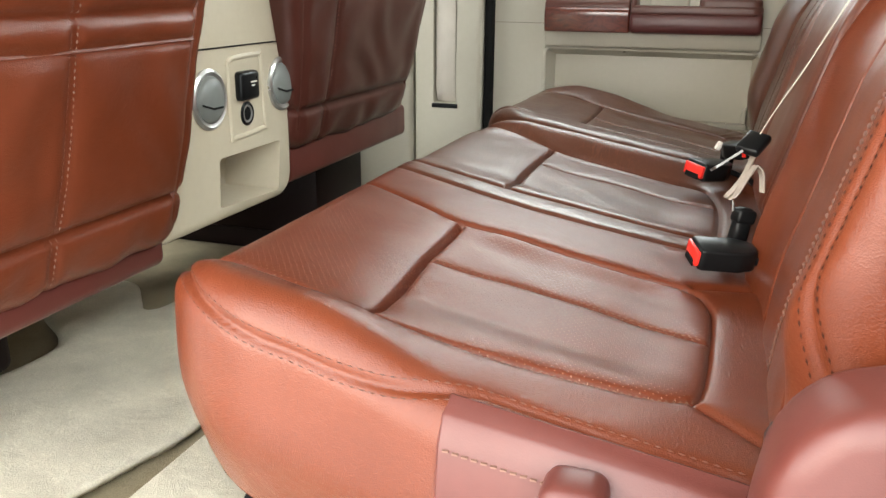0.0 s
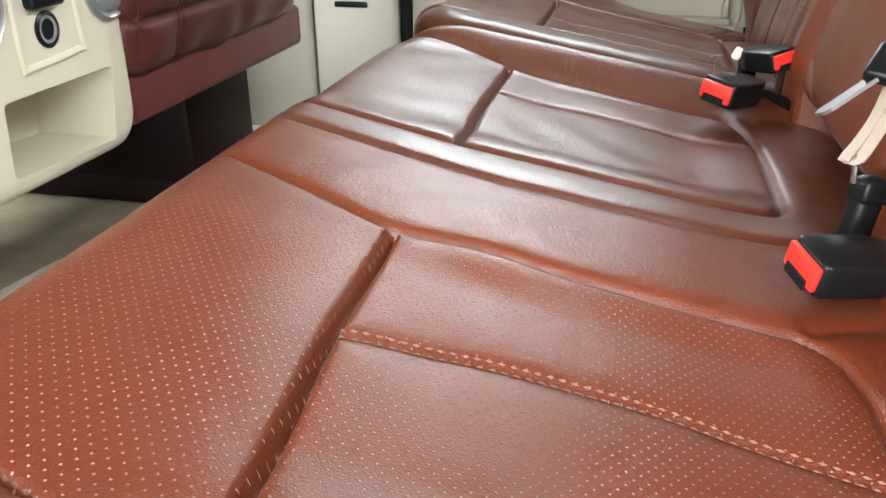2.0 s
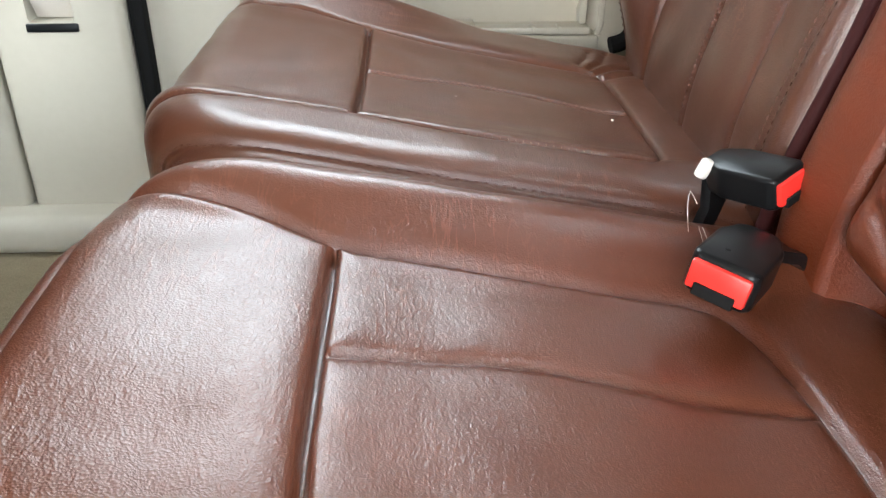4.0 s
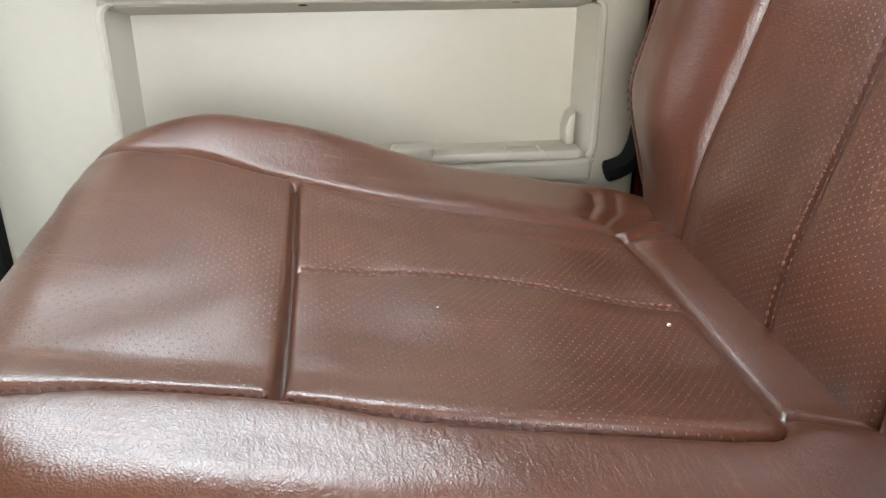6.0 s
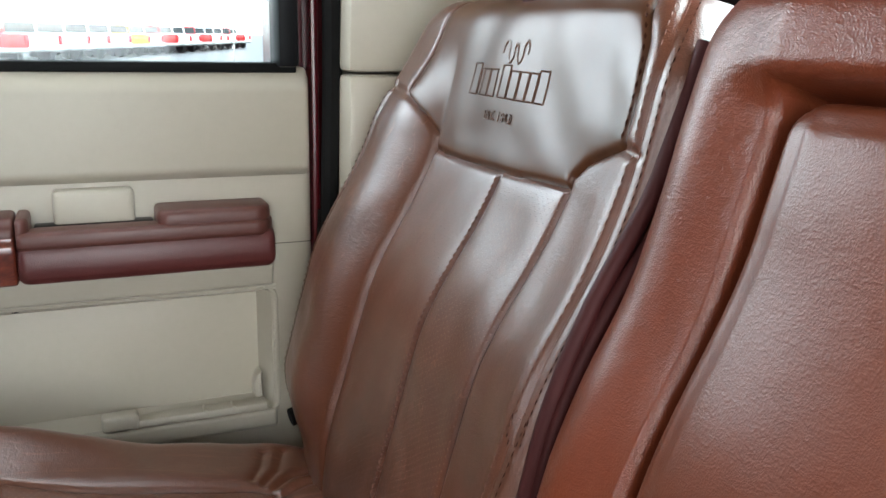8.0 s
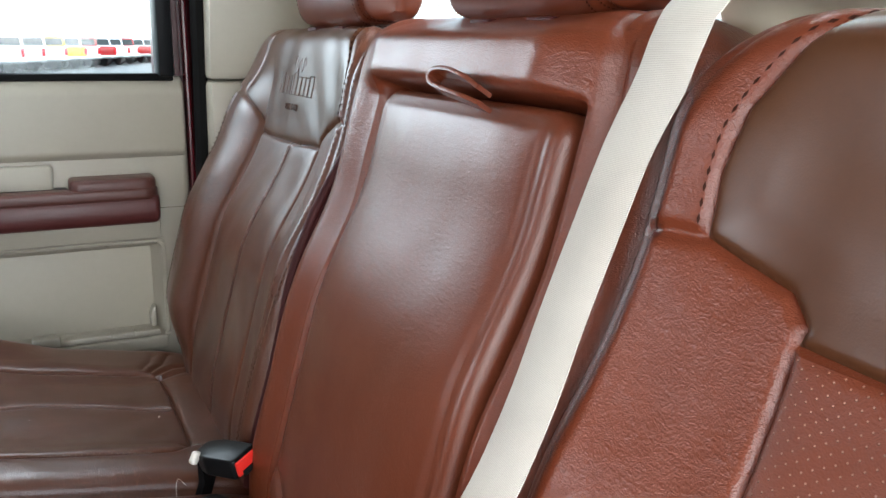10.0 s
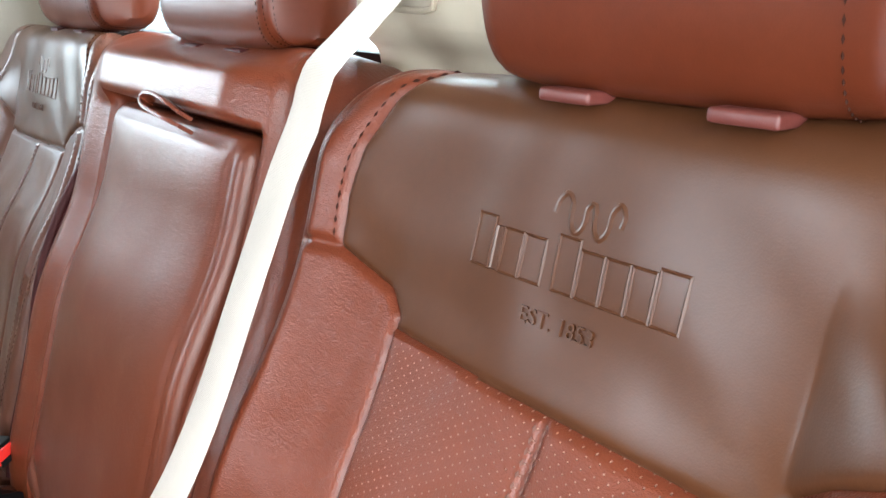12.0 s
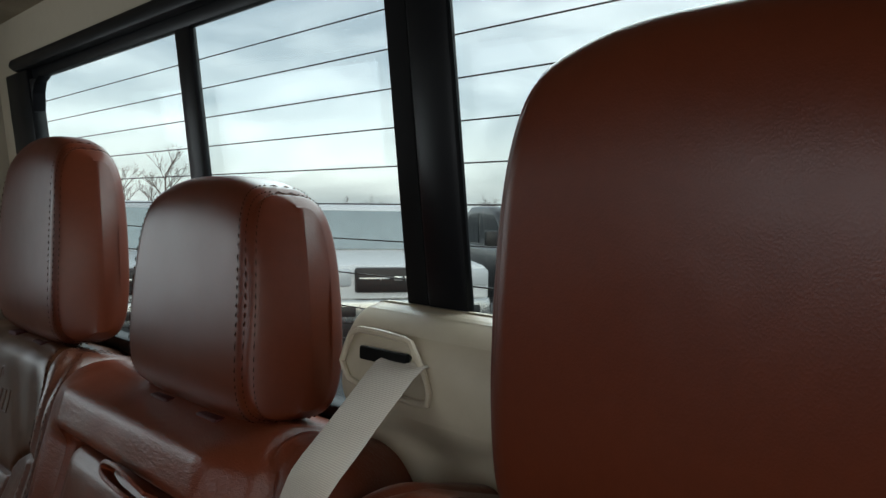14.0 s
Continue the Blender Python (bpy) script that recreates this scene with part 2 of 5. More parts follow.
M_ARM = leather("armrest_vinyl", (0.070, 0.014, 0.013), (0.088, 0.020, 0.018), 0.38, 0.15)
M_ARMTOP = plastic("brown_armrest_top", (0.085, 0.027, 0.020), 0.40, 0.15)
M_STITCH = plastic("tan_thread", (0.185, 0.092, 0.066), 0.8, 0.0)
M_STITCH_B = plastic("faded_thread", (0.105, 0.042, 0.028), 0.8, 0.0)
M_STITCH_D = plastic("brown_thread", (0.030, 0.010, 0.006), 0.9, 0.0, spec=0.1)
M_TAN = plastic("tan_trim", (0.48, 0.42, 0.315), 0.45, 0.10, drift=0.04, dirt=0.06)
M_CREAM = plastic("cream_door_trim", (0.40, 0.370, 0.300), 0.45, 0.10, drift=0.03, dirt=0.04)
M_POCKET = plastic("cream_pocket_liner", (0.44, 0.405, 0.325), 0.5, 0.12, drift=0.03, dirt=0.04)
M_HEADLINER = carpet("headliner_cloth", (0.42, 0.36, 0.27))
M_CARPET = carpet("tan_carpet", (0.36, 0.30, 0.20))
M_MAT = carpet("light_carpet_mat", (0.74, 0.68, 0.55))
M_BLACK = plastic("black_plastic", (0.006, 0.0065, 0.007), 0.30, 0.06, spec=0.18)
M_RUBBER = plastic("black_rubber", (0.008, 0.008, 0.008), 0.7, 0.1, spec=0.08)
M_FRAME = plastic("black_window_frame", (0.006, 0.0065, 0.0075), 0.38, 0.0, spec=0.12)
M_RED = plastic("red_button", (0.78, 0.030, 0.022), 0.35, 0.0)
M_CHROME = plastic("satin_metal", (0.62, 0.62, 0.60), 0.25, 0.0, metal=1.0)
M_VENT = plastic("grey_vent", (0.16, 0.17, 0.16), 0.35, 0.0)
M_RING = plastic("silver_ring", (0.55, 0.55, 0.53), 0.3, 0.0, metal=0.8)
M_WOOD = wood("burl_wood")
M_BELT = webbing("beige_webbing", (0.60, 0.545, 0.47))
# Webbing of the belt's loop, a darker beige than the strap.
M_LOOP = webbing("darker_webbing", (0.36, 0.30, 0.25))
M_STEEL = plastic("worn_steel", (0.30, 0.30, 0.29), 0.35, 0.0, metal=1.0)
M_GLASS = glass("window_glass")
M_WIRE = plastic("defroster_wire", (0.020, 0.016, 0.014), 0.6, 0.0)
M_BODY = plastic("burgundy_paint", (0.075, 0.006, 0.010), 0.22, 0.0, spec=0.5)
M_BLACKSEAT = plastic("seat_base_plastic", (0.010, 0.004, 0.004), 0.5, 0.1, spec=0.15)
M_WHITE = plastic("white_fibre", (0.75, 0.72, 0.66), 0.8, 0.0)


# ---------------------------------------------------------------- mesh helpers
class Geo:
    """Collects rounded boxes, prisms, tubes and sheets into one mesh."""

    def __init__(self):
        self.v, self.f = [], []

    def raw(self, v, f):
        k = len(self.v)
        self.v += [tuple(float(c) for c in p) for p in v]
        self.f += [tuple(i + k for i in q) for q in f]
        return self

    def bm(self, bm, m=None):
        if m is not None:
            bm.transform(m)
        bm.verts.index_update()
        self.raw([p.co for p in bm.verts], [[p.index for p in q.verts] for q in bm.faces])
        bm.free()
        return self

    def box(self, lo, hi, bevel=0.0, seg=2, m=None):
        bm = bmesh.new()
        bmesh.ops.create_cube(bm, size=1.0)
        for p in bm.verts:
            p.co = Vector([lo[i] + (p.co[i] + 0.5) * (hi[i] - lo[i]) for i in range(3)])
        if bevel > 0:
            bmesh.ops.bevel(bm, geom=list(bm.edges), offset=bevel, segments=seg, profile=0.5, affect="EDGES")
        return self.bm(bm, m)

    def prism(self, poly, axis, a, b, bevel=0.0, seg=2, m=None):
        """poly: points in the two other axes (in order x, y, z without axis)."""
        bm = bmesh.new()
        vs = []
        for p in poly:
            c = list(p)
            c.insert(axis, a)
            vs.append(bm.verts.new(c))
        face = bm.faces.new(vs)
        ext = bmesh.ops.extrude_face_region(bm, geom=[face])
        d = [0, 0, 0]
        d[axis] = b - a
        bmesh.ops.translate(bm, vec=d, verts=[g for g in ext["geom"] if isinstance(g, bmesh.types.BMVert)])
        bmesh.ops.recalc_face_normals(bm, faces=bm.faces)
        if bevel > 0:
            bmesh.ops.bevel(bm, geom=list(bm.edges), offset=bevel, segments=seg, profile=0.5, affect="EDGES")
        return self.bm(bm, m)

    def tube(self, pts, radius, seg=8, caps=True):
        pts = [Vector(p) for p in pts]
        rings, a = [], None
        closed = (pts[0] - pts[-1]).length < 1e-5
        for i, p in enumerate(pts):
            t = (pts[min(i + 1, len(pts) - 1)] - pts[max(i - 1, 0)]).normalized()
            if closed and i in (0, len(pts) - 1):
                t = (pts[1] - pts[-2]).normalized()
            if a is None:
                a = t.cross(Vector((0.13, 0.31, 0.94))).normalized()
            a = (a - a.project(t)).normalized()
            b = t.cross(a).normalized()
            r = radius[i] if isinstance(radius, (list, tuple)) else radius
            rings.append([p + r * (math.cos(k * 2 * math.pi / seg) * a + math.sin(k * 2 * math.pi / seg) * b) for k in range(seg)])
        v = [q for ring in rings for q in ring]
        f = [(i * seg + k, i * seg + (k + 1) % seg, (i + 1) * seg + (k + 1) % seg, (i + 1) * seg + k)
             for i in range(len(rings) - 1) for k in range(seg)]
        if caps:
            f += [tuple(range(seg - 1, -1, -1)), tuple((len(rings) - 1) * seg + k for k in range(seg))]
        return self.raw(v, f)

    def ribbon(self, pts, sides, width, thick):
        """A strap along pts; sides: unit vectors across it."""
        v, f = [], []
        n = len(pts)
        for i, (p, s) in enumerate(zip(pts, sides)):
            p, s = Vector(p), Vector(s).normalized()
            t = (Vector(pts[min(i + 1, n - 1)]) - Vector(pts[max(i - 1, 0)])).normalized()
            u = t.cross(s).normalized() * thick / 2
            h = s * width / 2
            v += [p - h - u * 0.3, p - h * 0.94 - u, p + h * 0.94 - u, p + h - u * 0.3, p + h + u * 0.3, p + h * 0.94 + u, p - h * 0.94 + u, p - h + u * 0.3]
        for i in range(n - 1):
            f += [(i * 8 + k, i * 8 + (k + 1) % 8, i * 8 + 8 + (k + 1) % 8, i * 8 + 8 + k) for k in range(8)]
        f += [tuple(range(7, -1, -1)), tuple((n - 1) * 8 + k for k in range(8))]
        return self.raw(v, f)

    def lathe(self, profile, seg, m):
        """profile: (radius, height) about local z."""
        v, f = [], []
        for r, h in profile:
            v += [m @ Vector((r * math.cos(2 * math.pi * k / seg), r * math.sin(2 * math.pi * k / seg), h)) for k in range(seg)]
        for i in range(len(profile) - 1):
            f += [(i * seg + k, i * seg + (k + 1) % seg, (i + 1) * seg + (k + 1) % seg, (i + 1) * seg + k) for k in range(seg)]
        f.append(tuple(range(seg - 1, -1, -1)))
        f.append(tuple((len(profile) - 1) * seg + k for k in range(seg)))
        return self.raw(v, f)

    def mesh(self, name, mat, smooth=True, angle=40):
        me = bpy.data.meshes.new(name)
        me.from_pydata(self.v, [], self.f)
        bm = bmesh.new()
        bm.from_mesh(me)
        bmesh.ops.recalc_face_normals(bm, faces=bm.faces)
        if smooth:
            lim = radians(angle)
            for e in bm.edges:
                e.smooth = not (len(e.link_faces) == 2 and e.calc_face_angle(0) > lim)
            for q in bm.faces:
                q.smooth = True
        bm.to_mesh(me)
        bm.free()
        me.materials.append(mat)
        return me


def part(name, geo, mat, parent=None, label="", smooth=True, angle=40):
    me = geo.mesh(name, mat, smooth, angle) if isinstance(geo, Geo) else geo
    ob = new(name, me)
    if parent is not None:
        ob.parent = parent
        ob.matrix_parent_inverse = Matrix.Translation(-parent.location)
    if label:
        ob["label"] = label
    return ob


def thing(name, base, label, category, group="", kind=""):
    ob = new(name)
    ob.empty_display_size = 0.05
    ob.location = base
    return tagged(ob, label, category, group, kind)


def carve(ob, cutter):
    """Cuts the closed shape of a Geo out of ob's mesh."""
    c = new("cutter", cutter.mesh("cutter", M_BLACK))
    mod = ob.modifiers.new("cut", "BOOLEAN")
    mod.operation, mod.object, mod.solver = "DIFFERENCE", c, "EXACT"
    bpy.context.view_layer.update()
    dg = bpy.context.evaluated_depsgraph_get()
    me = bpy.data.meshes.new_from_object(ob.evaluated_get(dg))
    ob.modifiers.clear()
    ob.data = me
    bpy.data.objects.remove(c)
    bm = bmesh.new()
    bm.from_mesh(me)
    for e in bm.edges:
        e.smooth = not (len(e.link_faces) == 2 and e.calc_face_angle(0) > radians(40))
    for q in bm.faces:
        q.smooth = True
    bm.to_mesh(me)
    bm.free()
    return ob


# ---------------------------------------------------------------- upholstery
def poly_distance(X, Y, pts):
    best = np.full(X.shape, 9.0)
    for (ax, ay), (bx, by) in zip(pts[:-1], pts[1:]):
        dx, dy = bx - ax, by - ay
        k = np.clip(((X - ax) * dx + (Y - ay) * dy) / (dx * dx + dy * dy + 1e-12), 0, 1)
        best = np.minimum(best, np.hypot(X - ax - k * dx, Y - ay - k * dy))
    return best


def nearest_on(X, Y, pts):
    best, bx_, by_ = np.full(X.shape, 9.0), X.copy(), Y.copy()
    for (ax, ay), (bx, by) in zip(pts[:-1], pts[1:]):
        dx, dy = bx - ax, by - ay
        k = np.clip(((X - ax) * dx + (Y - ay) * dy) / (dx * dx + dy * dy + 1e-12), 0, 1)
        px, py = ax + k * dx, ay + k * dy
        d = np.hypot(X - px, Y - py)
        m = d < best
        best, bx_, by_ = np.where(m, d, best), np.where(m, px, bx_), np.where(m, py, by_)
    return best, bx_, by_


def inside(X, Y, poly):
    c = np.zeros(X.shape, bool)
    for (ax, ay), (bx, by) in zip(poly, poly[1:] + poly[:1]):
        if ay == by:
            continue
        c ^= ((ay > Y) != (by > Y)) & (X < (bx - ax) * (Y - ay) / (by - ay) + ax)
    return c


def smooth_line(pts, step=0.004):
    """Catmull-Rom through pts."""
    p = [np.array(q, float) for q in pts]
    p = [2 * p[0] - p[1]] + p + [2 * p[-1] - p[-2]]
    out = []
    for i in range(1, len(p) - 2):
        n = max(2, int(np.linalg.norm(p[i + 1] - p[i]) / step))
        for k in range(n):
            t = k / n
            out.append(0.5 * (2 * p[i] + (p[i + 1] - p[i - 1]) * t + (2 * p[i - 1] - 5 * p[i] + 4 * p[i + 1] - p[i + 2]) * t ** 2
                              + (3 * p[i] - p[i - 1] - 3 * p[i + 1] + p[i + 2]) * t ** 3))
    out.append(p[-2])
    return [tuple(float(c) for c in q) for q in out]


class Pad:
    """A stuffed cover over a rounded rectangle: unrolled metres (X, Y) map to the flat top, the rolled edge and the skirt."""

    def __init__(self, x0, x1, y0, y1, corner, roll, drop, top, frame_m, seams, puff=0.004, bulge=0.0, wobble=0.0015, seed=0.0, taper=0.0):
        self.taper = taper
        self.b, self.corner, self.roll, self.drop = (x0, x1, y0, y1), corner, roll, drop
        self.top, self.m, self.seams, self.puff, self.bulge = top, np.array(frame_m), seams, puff, bulge
        self.wobble, self.seed, self.warp = wobble, seed, None

    def relief(self, X, Y):
        near, dip = np.full(X.shape, 9.0), np.zeros(X.shape)
        for pts, depth, width in self.seams:
            d = poly_distance(X, Y, pts)
            near = np.minimum(near, d)
            dip = np.maximum(dip, depth * np.exp(-(d / width) ** 2))
        w = self.wobble * (np.sin(X * 31 + 3 * np.sin(Y * 17 + self.seed) + self.seed) * np.sin(Y * 27 + 2 * np.sin(X * 23)) )
        return self.puff * (1 - np.exp(-near / 0.008)) - dip + w * np.clip(near / 0.03, 0, 1)

    def place(self, X, Y, lift=0.0, relief=True):
        X, Y = np.asarray(X, float), np.asarray(Y, float)
        x0, x1, y0, y1 = self.b
        c, r = self.corner, self.roll
        kx, ky = np.clip(X, x0 + c, x1 - c), np.clip(Y, y0 + c, y1 - c)
        qx, qy = X - kx, Y - ky
        D = np.hypot(qx, qy)
        s = np.maximum(D, 1e-9)
        nx, ny = qx / s, qy / s
        flat, arc = c - r, r * math.pi / 2
        e = np.clip(D - flat, 0, None)
        phi = np.minimum(e / r, math.pi / 2)
        down = np.clip(e - arc, 0, self.drop)
        out = np.minimum(D, flat) + r * np.sin(phi) - self.taper * down
        px, py = kx + nx * out, ky + ny * out
        z = self.top(px, py) - r * (1 - np.cos(phi)) - down
        if self.warp is not None:
            px, py = self.warp(px, py)
        a, bb, cc = nx * np.sin(phi), ny * np.sin(phi), np.cos(phi)
        h = (self.relief(X, Y) if relief else 0) + lift + self.bulge * np.sin(math.pi * np.clip(down / self.drop, 0, 1))
        P = np.stack([px + a * h, py + bb * h, z + cc * h, np.ones_like(px)], -1)
        return (P @ self.m.T)[..., :3]

    def cover(self, regions, parent, default, cell=0.004, fine=None):
        """Builds the cover as one mesh a region. regions: (name, polygon, material, label)."""
        x0, x1, y0, y1 = self.b
        far = self.roll * (math.pi / 2 - 1) + self.drop
        nx, ny = int((x1 - x0 + 2 * far) / (fine or cell)), int((y1 - y0 + 2 * far) / cell)
        X, Y = np.meshgrid(np.linspace(x0 - far, x1 + far, nx + 1), np.linspace(y0 - far, y1 + far, ny + 1), indexing="ij")
        idx = np.arange((nx + 1) * (ny + 1)).reshape(nx + 1, ny + 1)
        quads = np.stack([idx[:-1, :-1], idx[1:, :-1], idx[1:, 1:], idx[:-1, 1:]], -1).reshape(-1, 4)
        U, V = X.reshape(-1).copy(), Y.reshape(-1).copy()
        fx, fy = U[quads].mean(1), V[quads].mean(1)
        owner = np.full(len(quads), -1)
        for k, (_, poly, _, _) in enumerate(regions):
            owner[inside(fx, fy, poly)] = k
        # corners shared by two regions slide onto the seam between them
        lo, hi = np.full(len(U), 99), np.full(len(U), -99)
        np.minimum.at(lo, quads.reshape(-1), np.repeat(owner, 4))
        np.maximum.at(hi, quads.reshape(-1), np.repeat(owner, 4))
        for k, (_, poly, _, _) in enumerate(regions):
            on = np.nonzero((hi == k) & (lo < k))[0]
            if len(on):
                _, U[on], V[on] = nearest_on(U[on], V[on], poly + poly[:1])
        P = self.place(U, V)
        made = []
        for k in range(-1, len(regions)):
            q = quads[owner == k]
            if len(q) == 0:
                continue
            name, _, mat, label = (default[0], None, default[1], default[2]) if k < 0 else regions[k]
            used, inv = np.unique(q, return_inverse=True)
            inv = inv.reshape(-1, 4)
            me = bpy.data.meshes.new(name)
            me.from_pydata(P[used].tolist(), [], inv.tolist())
            me.materials.append(mat)
            me.polygons.foreach_set("use_smooth", np.ones(len(q), bool))
            lay = me.uv_layers.new(name="unrolled")
            lay.data.foreach_set("uv", np.stack([U[used][inv.reshape(-1)], V[used][inv.reshape(-1)]], -1).reshape(-1))
            me.validate()
            made.append(part(name, me, mat, parent, label))
        return made

    def stitches(self, pts, pitch=0.0065, length=0.0045, offset=0.0, width=0.0006, lift=0.0004):
        """Thread along an unrolled line, moved sideways by offset."""
        p = np.array(smooth_line(pts, 0.002))
        t = np.gradient(p, axis=0)
        t /= np.linalg.norm(t, axis=1)[:, None] + 1e-9
        p = p + offset * np.stack([-t[:, 1], t[:, 0]], -1)
        run = np.concatenate([[0], np.cumsum(np.linalg.norm(np.diff(p, axis=0), axis=1))])
        at = np.arange(pitch, run[-1] - pitch, pitch)
        cx, cy = np.interp(at, run, p[:, 0]), np.interp(at, run, p[:, 1])
        tx, ty = np.interp(at, run, t[:, 0]), np.interp(at, run, t[:, 1])
        h = length / 2
        geo = Geo()
        ends = [self.place(cx - tx * h, cy - ty * h, lift), self.place(cx + tx * h, cy + ty * h, lift),
                self.place(cx - ty * width, cy + tx * width, lift), self.place(cx + ty * width, cy - tx * width, lift),
                self.place(cx, cy, lift + width * 1.4)]
        for i in range(len(at)):
            geo.raw([e[i] for e in ends], [(0, 3, 4), (3, 1, 4), (1, 2, 4), (2, 0, 4)])
        return geo

    def cord(self, pts, radius, lift=0.001, seg=6):
        p = np.array(smooth_line(pts, 0.006))
        w = self.place(p[:, 0], p[:, 1], lift, True)
        return Geo().tube([tuple(q) for q in w], radius, seg)


def joined(*geos):
    g = Geo()
    for k in geos:
        g.raw(k.v, k.f)
    return g


def bell(v, a, b, soft):
    """1 between a and b, falling to 0 over soft metres outside."""
    d = np.maximum(np.maximum(a - v, v - b), 0) / soft
    return np.where(d < 1, 0.5 + 0.5 * np.cos(math.pi * np.clip(d, 0, 1)), 0)


# ---------------------------------------------------------------- the cab
FLOOR, ROOF = 0.08, 1.34
YC = 0.79


def structure(name, geo, mat, label, category, smooth=True, angle=40):
    return tagged(part(name, geo, mat, None, "", smooth, angle), label, category, kind="structure")


structure("floor", Geo().box((-1.75, -0.06, FLOOR - 0.05), (0.757, 1.64, FLOOR)), M_CARPET,
          "worn tan carpet over the cab floor", "floor")
# raised tunnel along the middle of the floor
structure("floor_tunnel", Geo().prism([(0.50, FLOOR - 0.012), (0.58, FLOOR + 0.006), (0.68, FLOOR + 0.014), (0.90, FLOOR + 0.014), (1.00, FLOOR + 0.006), (1.08, FLOOR - 0.012)], 0, -1.7, 0.40),
          M_CARPET, "tan carpeted hump along the floor's middle", "floor")
roof = structure("ceiling", Geo().box((-1.30, -0.10, ROOF), (0.86, 1.70, ROOF + 0.05), 0.01), M_HEADLINER,
                 "tan cloth headliner under the roof", "ceiling")

# passenger side wall: pillar, rear door opening, rear corner
wall_far = structure("wall_passenger_side", Geo().box((-1.75, 1.66, FLOOR - 0.05), (0.758, 1.72, ROOF + 0.02)), M_BODY,
                     "burgundy painted body side of the cab", "wall")
carve(wall_far, Geo().box((-0.06, 1.60, 0.812), (0.512, 1.80, 1.22)))
carve(wall_far, Geo().prism([(-1.02, 0.86), (-0.24, 0.83), (-0.24, 1.22), (-0.72, 1.22)], 1, 1.60, 1.80))
wall_near = structure("wall_driver_side", Geo().box((-1.75, -0.14, FLOOR - 0.05), (0.758, -0.08, ROOF + 0.02)), M_BODY,
                      "burgundy painted body side with open doorways", "wall")
carve(wall_near, Geo().box((-0.16, -0.30, FLOOR - 0.2), (0.56, 0.10, 1.25), 0.03, 3))
carve(wall_near, Geo().prism([(-1.10, FLOOR - 0.2), (-0.30, FLOOR - 0.2), (-0.30, 1.22), (-0.72, 1.22), (-1.10, 0.86)], 1, -0.30, 0.10))
wall_rear = structure("wall_rear", Geo().prism([(0.760, FLOOR - 0.05), (0.760, 0.89), (0.705, ROOF + 0.02), (0.718, ROOF + 0.02), (0.773, 0.89), (0.773, FLOOR - 0.05)], 1, -0.14, 1.72), M_TAN,
                      "tan trimmed rear wall of the cab with the back window", "wall")
carve(wall_rear, Geo().box((0.60, 0.085, 0.885), (0.95, 1.394, 1.254), 0.04, 3))
wall_front = structure("wall_front", Geo().box((-1.80, -0.14, FLOOR - 0.05), (-1.75, 1.72, 0.86)), M_BLACK,
                       "dark firewall below the windscreen", "wall")
structure("dashboard", Geo().box((-1.75, -0.08, 0.45), (-1.30, 1.66, 0.84), 0.05, 3), M_PLUM,
          "dark dashboard across the cab front", "dashboard")

# inner trim of the passenger side
bpost = structure("trim_pillar", Geo().box((-0.317, 1.580, FLOOR + 0.03), (-0.142, 1.66, 1.34), 0.012, 3), M_CREAM,
                  "cream moulded pillar trim with a belt slot", "pillar")
carve(bpost, Geo().box((-0.266, 1.55, 0.402), (-0.206, 1.606, 0.80), 0.006, 2))
structure("trim_front_pillar_door", Geo().box((-1.30, 1.575, FLOOR), (-0.321, 1.64, 0.78), 0.012, 3), M_CREAM,
          "cream front door trim beyond the seat", "door trim")
structure("trim_sill", Geo().box((-1.60, 1.53, FLOOR), (0.46, 1.62, FLOOR + 0.06), 0.02, 3), M_CREAM,
          "cream sill trim along the door opening", "sill")
structure("trim_rear_corner", Geo().box((0.577, 1.540, 0.30), (0.757, 1.66, 0.8135), 0.008, 2), M_CREAM,
          "cream moulded trim of the rear corner", "trim")
structure("trim_rear_corner_upper", Geo().prism([(0.577, 0.8165), (0.757, 0.8165), (0.745, ROOF), (0.66, ROOF), (0.615, 1.10), (0.581, 0.95)], 1, 1.543, 1.66, 0.008, 2), M_CREAM,
          "cream upper trim of the rear corner post", "trim")
structure("door_seal_front", Geo().box((-0.140, 1.592, FLOOR + 0.05), (-0.119, 1.66, 1.25), 0.006, 2), M_RUBBER,
          "black rubber seal of the rear door", "seal")
structure("door_seal_rear", Geo().tube([(0.566, 1.63, 0.20), (0.566, 1.60, 0.55), (0.570, 1.59, 0.80), (0.572, 1.59, 1.00), (0.568, 1.59, 1.25)], 0.012, 8), M_RUBBER,
          "black rubber seal behind the rear door", "seal")
structure("door_seal_lower", Geo().tube(smooth_line([(0.566, 1.606, 0.64), (0.558, 1.606, 0.50), (0.550, 1.605, 0.43), (0.543, 1.604, 0.385), (0.530, 1.602, 0.366), (0.51, 1.600, 0.360)], 0.01), 0.012, 8), M_RUBBER,
          "black rubber seal curving under the rear door", "seal")
structure("painted_door_post", Geo().box((0.5495, 1.612, 0.20), (0.5595, 1.66, 1.25), 0.004, 2), M_BODY,
          "glossy burgundy painted strip of the door frame", "post")
structure("trim_upper_frame", Geo().box((-0.345, 1.53, 1.24), (0.66, 1.66, 1.35), 0.02, 3), M_TAN,
          "tan trim above the side window", "trim")
structure("trim_rear_header", Geo().prism([(0.06, 1.256), (1.40, 1.256), (1.43, 1.266), (1.42, 1.276), (0.05, 1.276)], 0, 0.700, 0.716, 0.004, 2), M_FRAME,
          "black strip above the back window", "trim")

